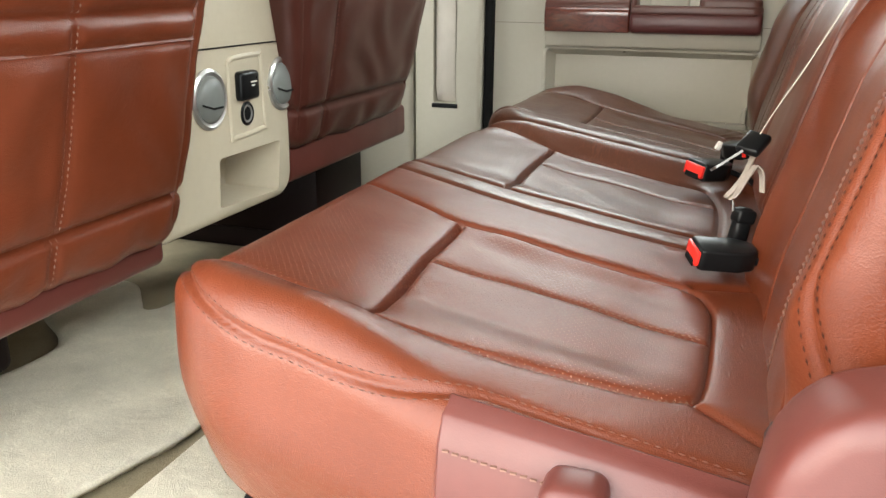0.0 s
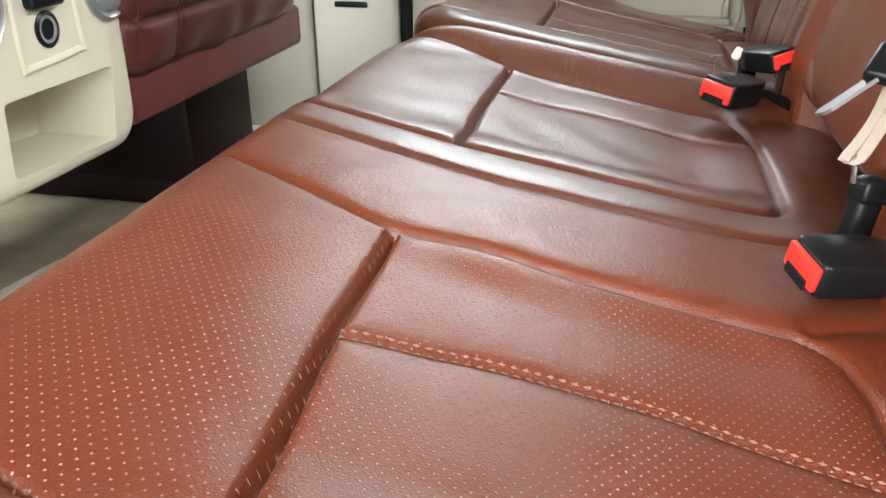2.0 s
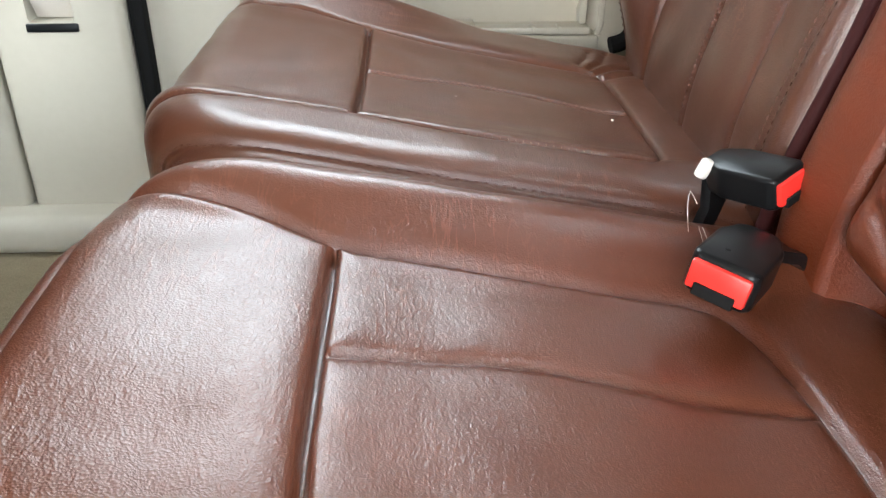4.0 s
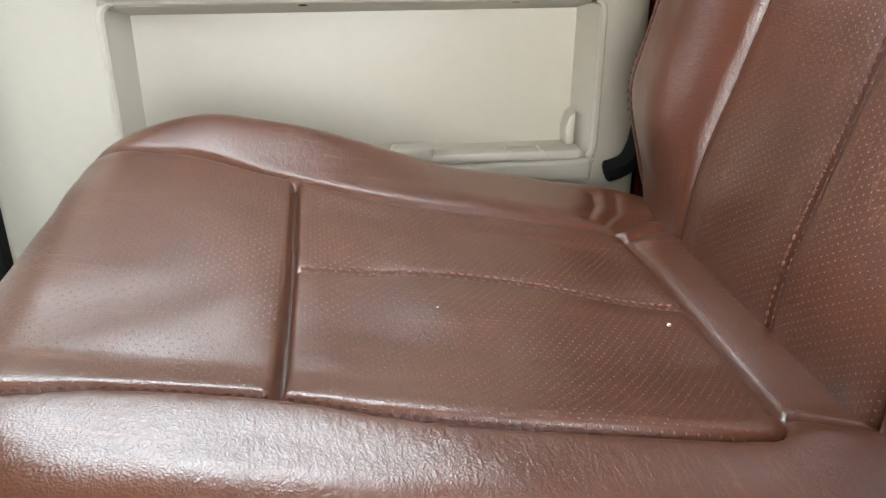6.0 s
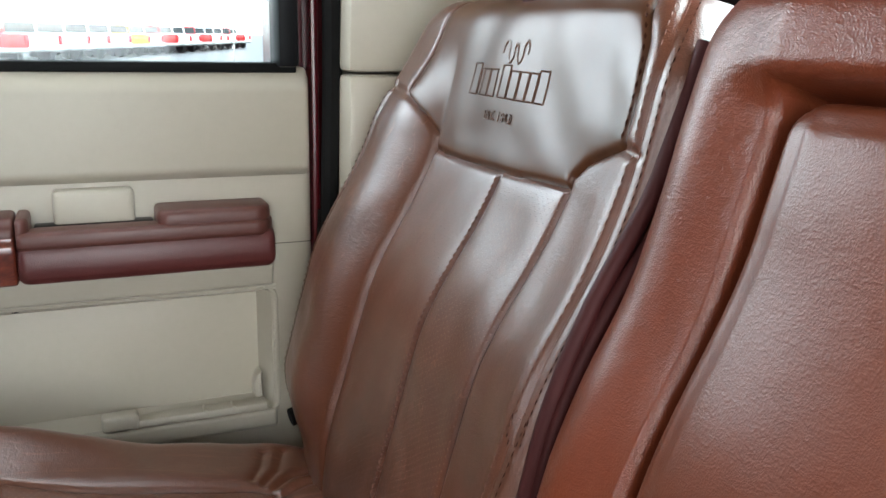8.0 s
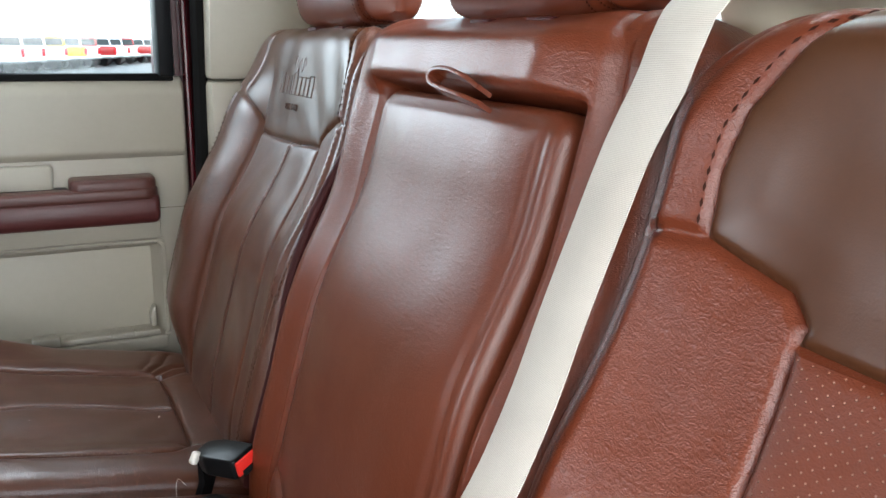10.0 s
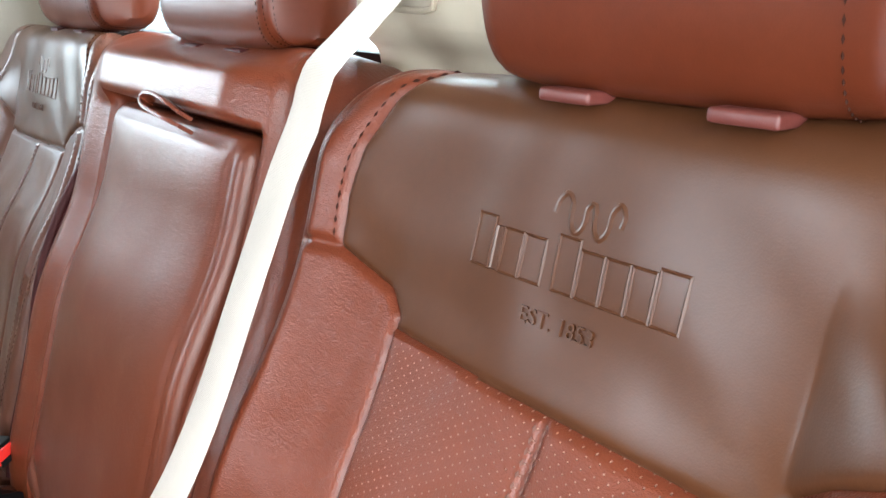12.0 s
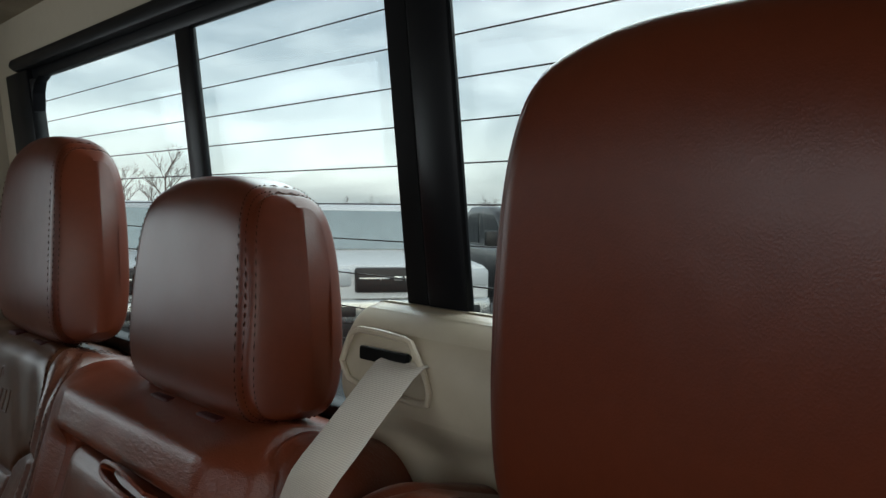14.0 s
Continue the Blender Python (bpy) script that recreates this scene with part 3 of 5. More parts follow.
# passenger front belt hanging in its pillar slot
belt_p = thing("pillar_seat_belt", (-0.236, 1.590, 0.43), "beige seat belt hanging flat in the pillar slot", "seat belt")
part("strap", Geo().ribbon([(-0.236, 1.586, 1.20), (-0.236, 1.586, 0.80), (-0.236, 1.588, 0.43), (-0.236, 1.602, 0.405)], [(1, 0, 0)] * 4, 0.050, 0.002), M_BELT, belt_p)
part("slot_lip", Geo().box((-0.270, 1.5775, 0.390), (-0.202, 1.586, 0.4015), 0.002), M_BLACK, belt_p)

# ---------------------------------------------------------------- rear passenger door
door = thing("door_1", (0.2, 1.6, 0.2), "closed rear door with cream trim and a map pocket", "door", kind="structure")
dpanel = part("door_panel", Geo().box((-0.129, 1.598, 0.20), (0.545, 1.650, 0.822), 0.012, 4), M_CREAM, door)

def frustum(front, back, y0, y1):
    """A tapered well: front and back are (x0, z0, x1, z1)."""
    v = [(x, y, z) for (a, c, d, e), y in ((front, y0), (back, y1)) for x, z in ((a, c), (d, c), (d, e), (a, e))]
    return Geo().raw(v, [(0, 1, 2, 3), (7, 6, 5, 4), (0, 4, 5, 1), (1, 5, 6, 2), (2, 6, 7, 3), (3, 7, 4, 0)])


carve(dpanel, frustum((0.005, 0.378, 0.492, 0.549), (0.026, 0.390, 0.474, 0.531), 1.590, 1.638))
part("pocket_liner", Geo().box((0.022, 1.6335, 0.384), (0.478, 1.637, 0.538), 0.001), M_POCKET, door, "flat cream pocket liner")
rim = Geo()
loop = [(0.006, 0.390), (0.0055, 0.408), (0.005, 0.516), (0.005, 0.536), (0.009, 0.546), (0.019, 0.550), (0.04, 0.551), (0.459, 0.549), (0.479, 0.548), (0.489, 0.544), (0.493, 0.535), (0.4935, 0.516), (0.494, 0.408), (0.4935, 0.392), (0.490, 0.382), (0.480, 0.378), (0.459, 0.378), (0.04, 0.378), (0.019, 0.378), (0.009, 0.381), (0.006, 0.390)]
rim.tube([(x, 1.5985, z) for x, z in smooth_line(loop, 0.01)], 0.0045, 8)
part("pocket_rim", rim, M_CREAM, door)
part("upper_panel", Geo().prism([(1.586, 0.703), (1.586, 0.800), (1.600, 0.826), (1.650, 0.826), (1.650, 0.691), (1.600, 0.691)], 0, -0.125, 0.541, 0.006, 3), M_CREAM, door)
part("armrest_shelf", Geo().prism([(1.572, 0.592), (1.580, 0.556), (1.598, 0.552), (1.600, 0.60)], 0, 0.006, 0.489, 0.004, 2), M_CREAM, door)
part("trim_joint", Geo().box((-0.127, 1.5972, 0.6058), (0.010, 1.5990, 0.6065)), M_RUBBER, door)
part("trim_joint", Geo().box((0.490, 1.5972, 0.6048), (0.544, 1.5990, 0.6054)), M_RUBBER, door)
# wood and padded halves of the armrest
part("wood_inlay", Geo().prism([(1.549, 0.590), (1.5475, 0.596), (1.5415, 0.630), (1.543, 0.639), (1.552, 0.646), (1.600, 0.648), (1.600, 0.588)], 0, 0.010, 0.2040, 0.004, 4), M_WOOD, door, "glossy dark burl wood inlay")
part("armrest_cap", Geo().prism([(1.549, 0.6405), (1.551, 0.654), (1.562, 0.664), (1.605, 0.667), (1.605, 0.6405)], 0, 0.009, 0.2040, 0.005, 3), M_ARMTOP, door)
part("switch", Geo().box((0.050, 1.572, 0.664), (0.092, 1.590, 0.669), 0.002), M_BLACK, door)
part("armrest_pad", Geo().prism([(1.545, 0.590), (1.538, 0.602), (1.539, 0.628), (1.548, 0.641), (1.600, 0.644), (1.600, 0.588)], 0, 0.2045, 0.486, 0.010, 5), M_ARM, door, "plum padded armrest")
top = Geo()
top.prism([(0.2055, 1.5395), (0.468, 1.5395), (0.480, 1.546), (0.486, 1.560), (0.486, 1.576), (0.2055, 1.576)], 2, 0.630, 0.6505, 0.006, 4)
top.prism([(0.2055, 1.5425), (0.214, 1.5425), (0.219, 1.550), (0.219, 1.604), (0.2055, 1.604)], 2, 0.640, 0.666, 0.005, 4)
top.prism([(0.360, 1.5425), (0.468, 1.5425), (0.478, 1.548), (0.4835, 1.560), (0.4835, 1.604), (0.352, 1.604), (0.352, 1.552)], 2, 0.640, 0.666, 0.007, 4)
part("armrest_cap", top, M_ARMTOP, door)
part("pull_pocket", Geo().box((0.222, 1.576, 0.6445), (0.350, 1.597, 0.650), 0.002), M_BLACK, door)
part("latch_plate", Geo().box((0.243, 1.580, 0.646), (0.330, 1.606, 0.688), 0.006, 3), M_CREAM, door)
st = Geo()
for k in range(46):
    x = 0.212 + k * 0.0058
    for z in (0.632, 0.638):
        st.box((x, 1.5425 if z < 0.635 else 1.546, z), (x + 0.0036, 1.5445 if z < 0.635 else 1.548, z + 0.0009))
part("stitching", st, M_STITCH_D, door, smooth=False)
part("armrest_seam", Geo().tube([(0.207, 1.5435, 0.635), (0.34, 1.5430, 0.636), (0.478, 1.5435, 0.635)], 0.0014, 6), M_ARM, door)
for x in (0.192, 0.403):
    part("screw_cap", Geo().lathe([(0.008, 0.0), (0.008, 0.003), (0.005, 0.006), (0.0045, 0.001)], 14, pose(x, 1.606, 0.5495, 180, 0, 0)), M_BLACK, door)
lip = Geo()
lip.box((0.274, 1.588, 0.380), (0.318, 1.612, 0.400), 0.005, 3)
lip.box((0.310, 1.590, 0.380), (0.478, 1.612, 0.391), 0.003, 2)
lip.box((0.396, 1.5895, 0.382), (0.401, 1.610, 0.393), 0.002, 2)
lip.box((0.432, 1.5895, 0.382), (0.437, 1.610, 0.393), 0.002, 2)
part("pocket_lip", Geo().box((0.010, 1.589, 0.354), (0.492, 1.604, 0.3795), 0.006, 4), M_CREAM, door)
part("pocket_catch", lip, M_CREAM, door)
part("pocket_bump", Geo().prism([(0.476, 0.390), (0.476, 0.428), (0.469, 0.422), (0.465, 0.408), (0.466, 0.390)], 1, 1.610, 1.634, 0.003, 2), M_CREAM, door)
part("speaker", Geo().lathe([(0.045, 0.0), (0.045, 0.003), (0.040, 0.006), (0.010, 0.007)], 26, pose(0.055, 1.5855, 0.748, 90, 0, 0)), M_CREAM, door, "round cream speaker grille")

door.location += Vector((0.003, 0.014, -0.006))
win1 = thing("window_1", (0.2, 1.63, 0.83), "clear side window of the rear passenger door", "window", kind="structure")
part("pane", Geo().box((-0.075, 1.640, 0.80), (0.500, 1.644, 1.245)), M_GLASS, win1, smooth=False).visible_shadow = False
part("seal", Geo().box((-0.09, 1.618, 0.815), (0.512, 1.652, 0.8265), 0.002), M_RUBBER, win1)
part("window_frame", Geo().box((0.487, 1.600, 0.822), (0.512, 1.655, 1.245), 0.005), M_FRAME, win1)
part("window_frame", Geo().box((-0.100, 1.600, 0.822), (-0.065, 1.655, 1.245), 0.005), M_FRAME, win1)

win1.location += Vector((0.018, -0.012, -0.002))

# back window: two black posts with a sliding middle pane and defroster wires
win2 = thing("window_2", (0.77, YC, 0.9), "back window with a sliding middle pane and thin defroster wires", "window", kind="structure")
TILT = Matrix.Translation((0.77, 0, 0.89)) @ Matrix.Rotation(radians(-7), 4, "Y") @ Matrix.Translation((-0.77, 0, -0.89))
part("pane", Geo().box((0.772, 0.07, 0.87), (0.775, 1.42, 1.268), m=TILT), M_GLASS, win2, smooth=False).visible_shadow = False
part("post", Geo().box((0.760, 0.486, 0.88), (0.770, 0.531, 1.256), 0.006, 2, TILT), M_FRAME, win2)
part("post_rail", Geo().box((0.763, 0.5325, 0.88), (0.769, 0.556, 1.256), 0.002, 2, TILT), M_RUBBER, win2)
part("post", Geo().box((0.760, 0.862, 0.88), (0.770, 0.897, 1.256), 0.004, 2, TILT), M_FRAME, win2)
part("latch", Geo().box((0.748, 0.891, 1.060), (0.761, 0.907, 1.09), 0.003, 2, TILT), M_BLACK, win2)
fr = Geo()
fr.box((0.758, 0.07, 1.246), (0.7715, 1.46, 1.264), 0.004, 2, TILT)
fr.box((0.750, 0.07, 0.880), (0.7715, 1.46, 0.898), 0.004, 2, TILT)
fr.box((0.750, 1.356, 0.88), (0.7712, 1.46, 1.262), 0.004, 2, TILT)
fr.box((0.750, 0.07, 0.88), (0.7712, 0.108, 1.262), 0.004, 2, TILT)
for y, sy in ((1.356, -1), (0.108, 1)):
    fr.prism([(y, 1.247), (y + sy * 0.045, 1.247), (y + sy * 0.020, 1.240), (y + sy * 0.007, 1.226), (y, 1.200)], 0, 0.752, 0.771, 0.002, 2, TILT)
part("window_frame", fr, M_FRAME, win2)
for z in [0.923 + 0.0292 * k for k in range(11)]:
    part("wire", Geo().tube([TILT @ Vector((0.7705, 0.108, z)), TILT @ Vector((0.7705, 1.356, z))], 0.0006, 5), M_WIRE, win2)

# ---------------------------------------------------------------- rear bench, wide part
flat = Matrix.Identity(4)


def seat_plane(x):
    return 0.437 - 0.18 * (x - 0.187)


def top_wide(x, y):
    z = seat_plane(x)
    fade = bell(x, -1.0, 0.16, 0.16)
    z = z + 0.030 * fade * bell(y, -1.0, 0.075, 0.095)
    z = z - 0.006 * bell(y, 0.67, 0.88, 0.08)
    z = z + 0.016 * bell(y, 0.955, 1.10, 0.05)
    return z - 0.010 * bell(x, 0.24, 0.36, 0.10) * (bell(y, 0.22, 0.37, 0.06) + bell(y, 0.67, 0.88, 0.06))


def arc_pts(cx, cy, r, a0, a1, n=7):
    return [(cx + r * math.cos(radians(a0 + (a1 - a0) * k / (n - 1))), cy + r * math.sin(radians(a0 + (a1 - a0) * k / (n - 1)))) for k in range(n)]


def mirror(pts, c):
    return [(x, 2 * c - y) for x, y in pts]


N_INS = smooth_line([(-0.06, 0.160), (0.044, 0.160), (0.100, 0.158), (0.150, 0.143), (0.195, 0.128), (0.25, 0.134), (0.32, 0.142), (0.384, 0.151), (0.425, 0.165), (0.440, 0.195), (0.443, 0.33), (0.437, 0.385), (0.420, 0.405), (0.39, 0.410), (0.29, 0.414), (0.23, 0.420), (0.180, 0.415), (0.128, 0.435), (0.075, 0.455), (0.030, 0.468), (-0.06, 0.470)], 0.006)
N_GRV = [(0.194, 0.130), (0.181, 0.29), (0.179, 0.413)]
N_MID = smooth_line([(0.180, 0.295), (0.207, 0.304), (0.248, 0.311), (0.296, 0.312), (0.358, 0.308), (0.439, 0.286)], 0.006)
M_INS = smooth_line([(-0.06, 0.612), (0.02, 0.612), (0.07, 0.608), (0.128, 0.600), (0.182, 0.592), (0.25, 0.591), (0.333, 0.590), (0.408, 0.593), (0.435, 0.618), (0.441, 0.70), (0.438, 0.80), (0.424, 0.875), (0.398, 0.898), (0.344, 0.903), (0.284, 0.906), (0.227, 0.908), (0.179, 0.906), (0.128, 0.922), (0.07, 0.929), (-0.06, 0.930)], 0.006)
M_GRV = [(0.182, 0.594), (0.176, 0.734), (0.178, 0.904)]
M_MID = smooth_line([(0.182, 0.798), (0.226, 0.810), (0.294, 0.815), (0.385, 0.800), (0.438, 0.790)], 0.006)
SPLIT = smooth_line([(-0.10, 0.566), (0.02, 0.566), (0.06, 0.559), (0.13, 0.546), (0.21, 0.533), (0.255, 0.531), (0.35, 0.533), (0.41, 0.540), (0.46, 0.553), (0.56, 0.556)], 0.008)
EDGE_N = smooth_line([(0.036, 0.95), (0.036, 0.60), (0.036, 0.30), (0.036, 0.20)] + arc_pts(0.161, 0.166, 0.127, 188, 262, 6) + [(0.187, 0.039), (0.216, 0.043), (0.247, 0.053), (0.277, 0.069), (0.305, 0.081), (0.36, 0.082), (0.50, 0.086)], 0.006)
wide = Pad(0.024, 0.56, 0.048, 0.985, 0.125, 0.036, 0.140, top_wide, flat,
           [(N_INS, 0.0042, 0.0022), (N_GRV, 0.013, 0.0025), (N_MID, 0.0026, 0.0022), (M_INS, 0.0036, 0.0042), (M_GRV, 0.012, 0.0024), (M_MID, 0.0018, 0.0032),
            (SPLIT, 0.0056, 0.0036), (EDGE_N, 0.0030, 0.0030), ([(0.434, 0.168), (0.51, 0.120)], 0.003, 0.004), ([(0.424, 0.418), (0.49, 0.462)], 0.003, 0.005)],
           0.0036, 0.011, 0.0007, 0.4, 0.17)
bench = thing("rear_bench_seat", (0.27, 0.55, FLOOR), "wide saddle-brown leather rear bench seat with perforated inserts", "seat")
wide_parts = wide.cover([("front_insert", N_INS, M_PERF, "perforated saddle leather insert"),
                         ("center_cushion", SPLIT + [(0.80, 0.56), (0.80, 1.30), (-0.30, 1.30), (-0.30, 0.566)], M_LEATHER_C, "brown leather cushion of the middle place"), ("center_insert", M_INS, M_LEATHER_C, "smooth brown leather insert")],
                        bench, ("cushion", M_LEATHER, "saddle leather cushion with rolled edges"), 0.0027, 0.0017)
cush_w = wide_parts[0]
part("stitching", wide.stitches(EDGE_N[128:], 0.0075, 0.0052, 0.006, lift=0.0001), M_STITCH_B, cush_w)
part("stitching", wide.stitches(EDGE_N[128:], 0.0075, 0.0052, -0.006, lift=0.0001), M_STITCH_B, cush_w)
part("stitching", wide.stitches(N_MID, 0.006, 0.0044, 0.0035, 0.0007, 0.0007), M_STITCH, cush_w)
part("stitching", wide.stitches(N_MID, 0.006, 0.0044, -0.0035, 0.0007, 0.0007), M_STITCH, cush_w)
part("stitching", wide.stitches(N_INS[12:], 0.0055, 0.004, 0.0016), M_STITCH, cush_w)
part("stitching", wide.stitches(SPLIT, 0.0055, 0.004, 0.002), M_STITCH, cush_w)
part("piping", wide.cord(EDGE_N, 0.0018, -0.0012), M_LEATHER, cush_w)
# moulded side panel under the outer edge, with the folding lever
LEAN_X = Matrix(((1, 0, 0, 0), (0, 1, 0, 0), (-0.15, 0, 1, 0.15 * 0.279), (0, 0, 0, 1)))
side = part("side_panel", Geo().prism([(0.070, 0.424), (0.053, 0.416), (0.042, 0.398), (0.038, 0.370), (0.038, 0.250), (0.075, 0.250), (0.085, 0.40)], 0, 0.279, 0.545, 0.002, 1, LEAN_X), M_VINYL, bench, "smooth rose-brown side panel")
for k in range(38):
    p = LEAN_X @ Vector((0.284 + 0.0065 * k, 0.040, 0.396))
    part("stitch", Geo().box((p.x, 0.0400, p.z), (p.x + 0.0042, 0.0425, p.z + 0.0012)), M_STITCH, side, smooth=False)
part("lever", Geo().box((0.352, 0.008, 0.340), (0.393, 0.050, 0.402), 0.012, 4), M_VINYL, bench, "rose-brown plastic folding lever")
part("lever_shaft", Geo().tube([(0.384, 0.030, 0.374), (0.425, 0.036, 0.370)], 0.007, 8), M_BLACK, bench)
cov = Geo()
cov.prism([(0.470, 0.24), (0.467, 0.42), (0.474, 0.470), (0.496, 0.498), (0.54, 0.511), (0.61, 0.505), (0.64, 0.46), (0.65, 0.24)], 1, -0.040, 0.030, 0.016, 4)
part("hinge_cover", cov, M_VINYL, bench, "rounded rose-brown plastic hinge cover")
part("hinge", Geo().box((0.480, 0.036, 0.35), (0.52, 0.12, 0.42), 0.01, 2), M_BLACK, bench)
part("seat_base", Geo().box((0.10, 0.10, FLOOR), (0.55, 0.95, 0.285), 0.01), M_BLACKSEAT, bench)
part("leg", Geo().box((0.105, 0.075, FLOOR), (0.135, 0.105, 0.30), 0.006), M_BLACK, bench)

# ---------------------------------------------------------------- rear single seat cushion
F_INS = smooth_line([(-0.06, 1.080), (0.03, 1.076), (0.073, 1.079), (0.115, 1.088), (0.181, 1.089), (0.24, 1.080), (0.309, 1.078), (0.40, 1.080), (0.430, 1.090), (0.446, 1.130), (0.449, 1.232), (0.447, 1.345), (0.434, 1.375), (0.371, 1.380), (0.265, 1.384), (0.184, 1.400), (0.113, 1.421), (0.057, 1.420), (-0.06, 1.424)], 0.006)
F_GRV = [(0.181, 1.090), (0.184, 1.25), (0.184, 1.399)]
F_MID = smooth_line([(0.187, 1.246), (0.255, 1.269), (0.326, 1.273), (0.418, 1.255), (0.449, 1.248)], 0.006)
F_EDGE = [(-0.02, 1.022), (0.053, 1.018), (0.10, 1.010), (0.30, 1.007), (0.52, 1.006)]


def top_single(x, y):
    z = seat_plane(x)
    z = z + (0.021 * bell(x, -1.0, 0.17, 0.17) - 0.010 * bell(x, -1.0, 0.04, 0.09)) * bell(y, 1.485, 3.0, 0.085)
    z = z + 0.012 * bell(y, 0.9, 1.08, 0.05)
    return z - 0.010 * bell(x, 0.25, 0.40, 0.10) * bell(y, 1.18, 1.34, 0.07)


single = Pad(0.020, 0.56, 0.995, 1.511, 0.110, 0.044, 0.155, top_single, flat,
             [(F_INS, 0.0042, 0.0022), (F_GRV, 0.012, 0.0023), (F_MID, 0.0026, 0.0022), (F_EDGE, 0.002, 0.006), ([(0.440, 1.116), (0.52, 1.09)], 0.004, 0.005),
              ([(0.436, 1.372), (0.468, 1.402), (0.52, 1.42)], 0.0015, 0.0040), ([(0.434, 1.386), (0.455, 1.415), (0.47, 1.46)], 0.0008, 0.0045), ([(0.424, 1.396), (0.438, 1.425), (0.446, 1.455)], 0.0004, 0.0045), ([(0.442, 1.36), (0.482, 1.385), (0.53, 1.39)], 0.0010, 0.0045)],
             0.0036, 0.006, 0.0010, 2.1, 0.09)
solo = thing("rear_single_seat", (0.27, 1.25, FLOOR), "narrow brown leather rear seat, creased and worn", "seat")
solo_parts = single.cover([("insert", F_INS, M_PERF_B, "creased perforated brown leather insert")], solo, ("cushion", M_LEATHER_B, "aged brown leather cushion"), 0.0027, 0.0017)
cush_s = solo_parts[0]
part("stitching", single.stitches(F_EDGE, 0.0070, 0.0054, 0.002, 0.0007, 0.0006), M_STITCH_B, cush_s)
part("stitching", single.stitches(F_EDGE, 0.0070, 0.0054, -0.009, 0.0007, 0.0006), M_STITCH_B, cush_s)
part("stitching", single.stitches(F_MID, 0.006, 0.0044, 0.0035, 0.0007, 0.0007), M_STITCH, cush_s)
part("stitching", single.stitches(F_MID, 0.006, 0.0044, -0.0035, 0.0007, 0.0007), M_STITCH, cush_s)
part("stitching", single.stitches(F_INS[8:70], 0.0055, 0.004, 0.002), M_STITCH_B, cush_s)
part("seat_base", Geo().box((0.10, 1.03, FLOOR), (0.55, 1.47, 0.285), 0.01), M_BLACKSEAT, solo)
part("lint", Geo().box((0.4222, 1.2202, 0.3905), (0.4246, 1.2222, 0.3922), 0.0005), M_WHITE, cush_s)
part("lint", Geo().box((0.270, 1.214, 0.4193), (0.2712, 1.2152, 0.4200), 0.0003), M_WHITE, cush_s)

# ---------------------------------------------------------------- seat backs
LEAN = math.atan(0.27)
BACK = Matrix(((math.sin(LEAN), 0, -math.cos(LEAN), 0.512), (0, 1, 0, 0), (math.cos(LEAN), 0, math.sin(LEAN), 0.40), (0, 0, 0, 1)))


def back_shape(inner, outer, seam_in, seam_out):
    def top_back(s, y):
        z = 0.026 * bell(s, 0.06, 0.20, 0.20) - 0.007 * bell(s, 0.34, 0.40, 0.14)
        d_out = np.clip(np.abs(y - seam_out) / 0.07, 0, 1) * (np.sign(y - seam_out) == np.sign(outer - seam_out))
        d_in = np.clip(np.abs(y - seam_in) / 0.09, 0, 1) * (np.sign(y - seam_in) == np.sign(inner - seam_in))
        z = z + 0.032 * np.sin(d_out * math.pi / 2) * bell(s, 0.08, 0.37, 0.12) + 0.018 * d_in * d_in * bell(s, -1.0, 0.44, 0.08)
        return z - 0.020 * bell(s, 0.60, 2.0, 0.12)
    return top_back


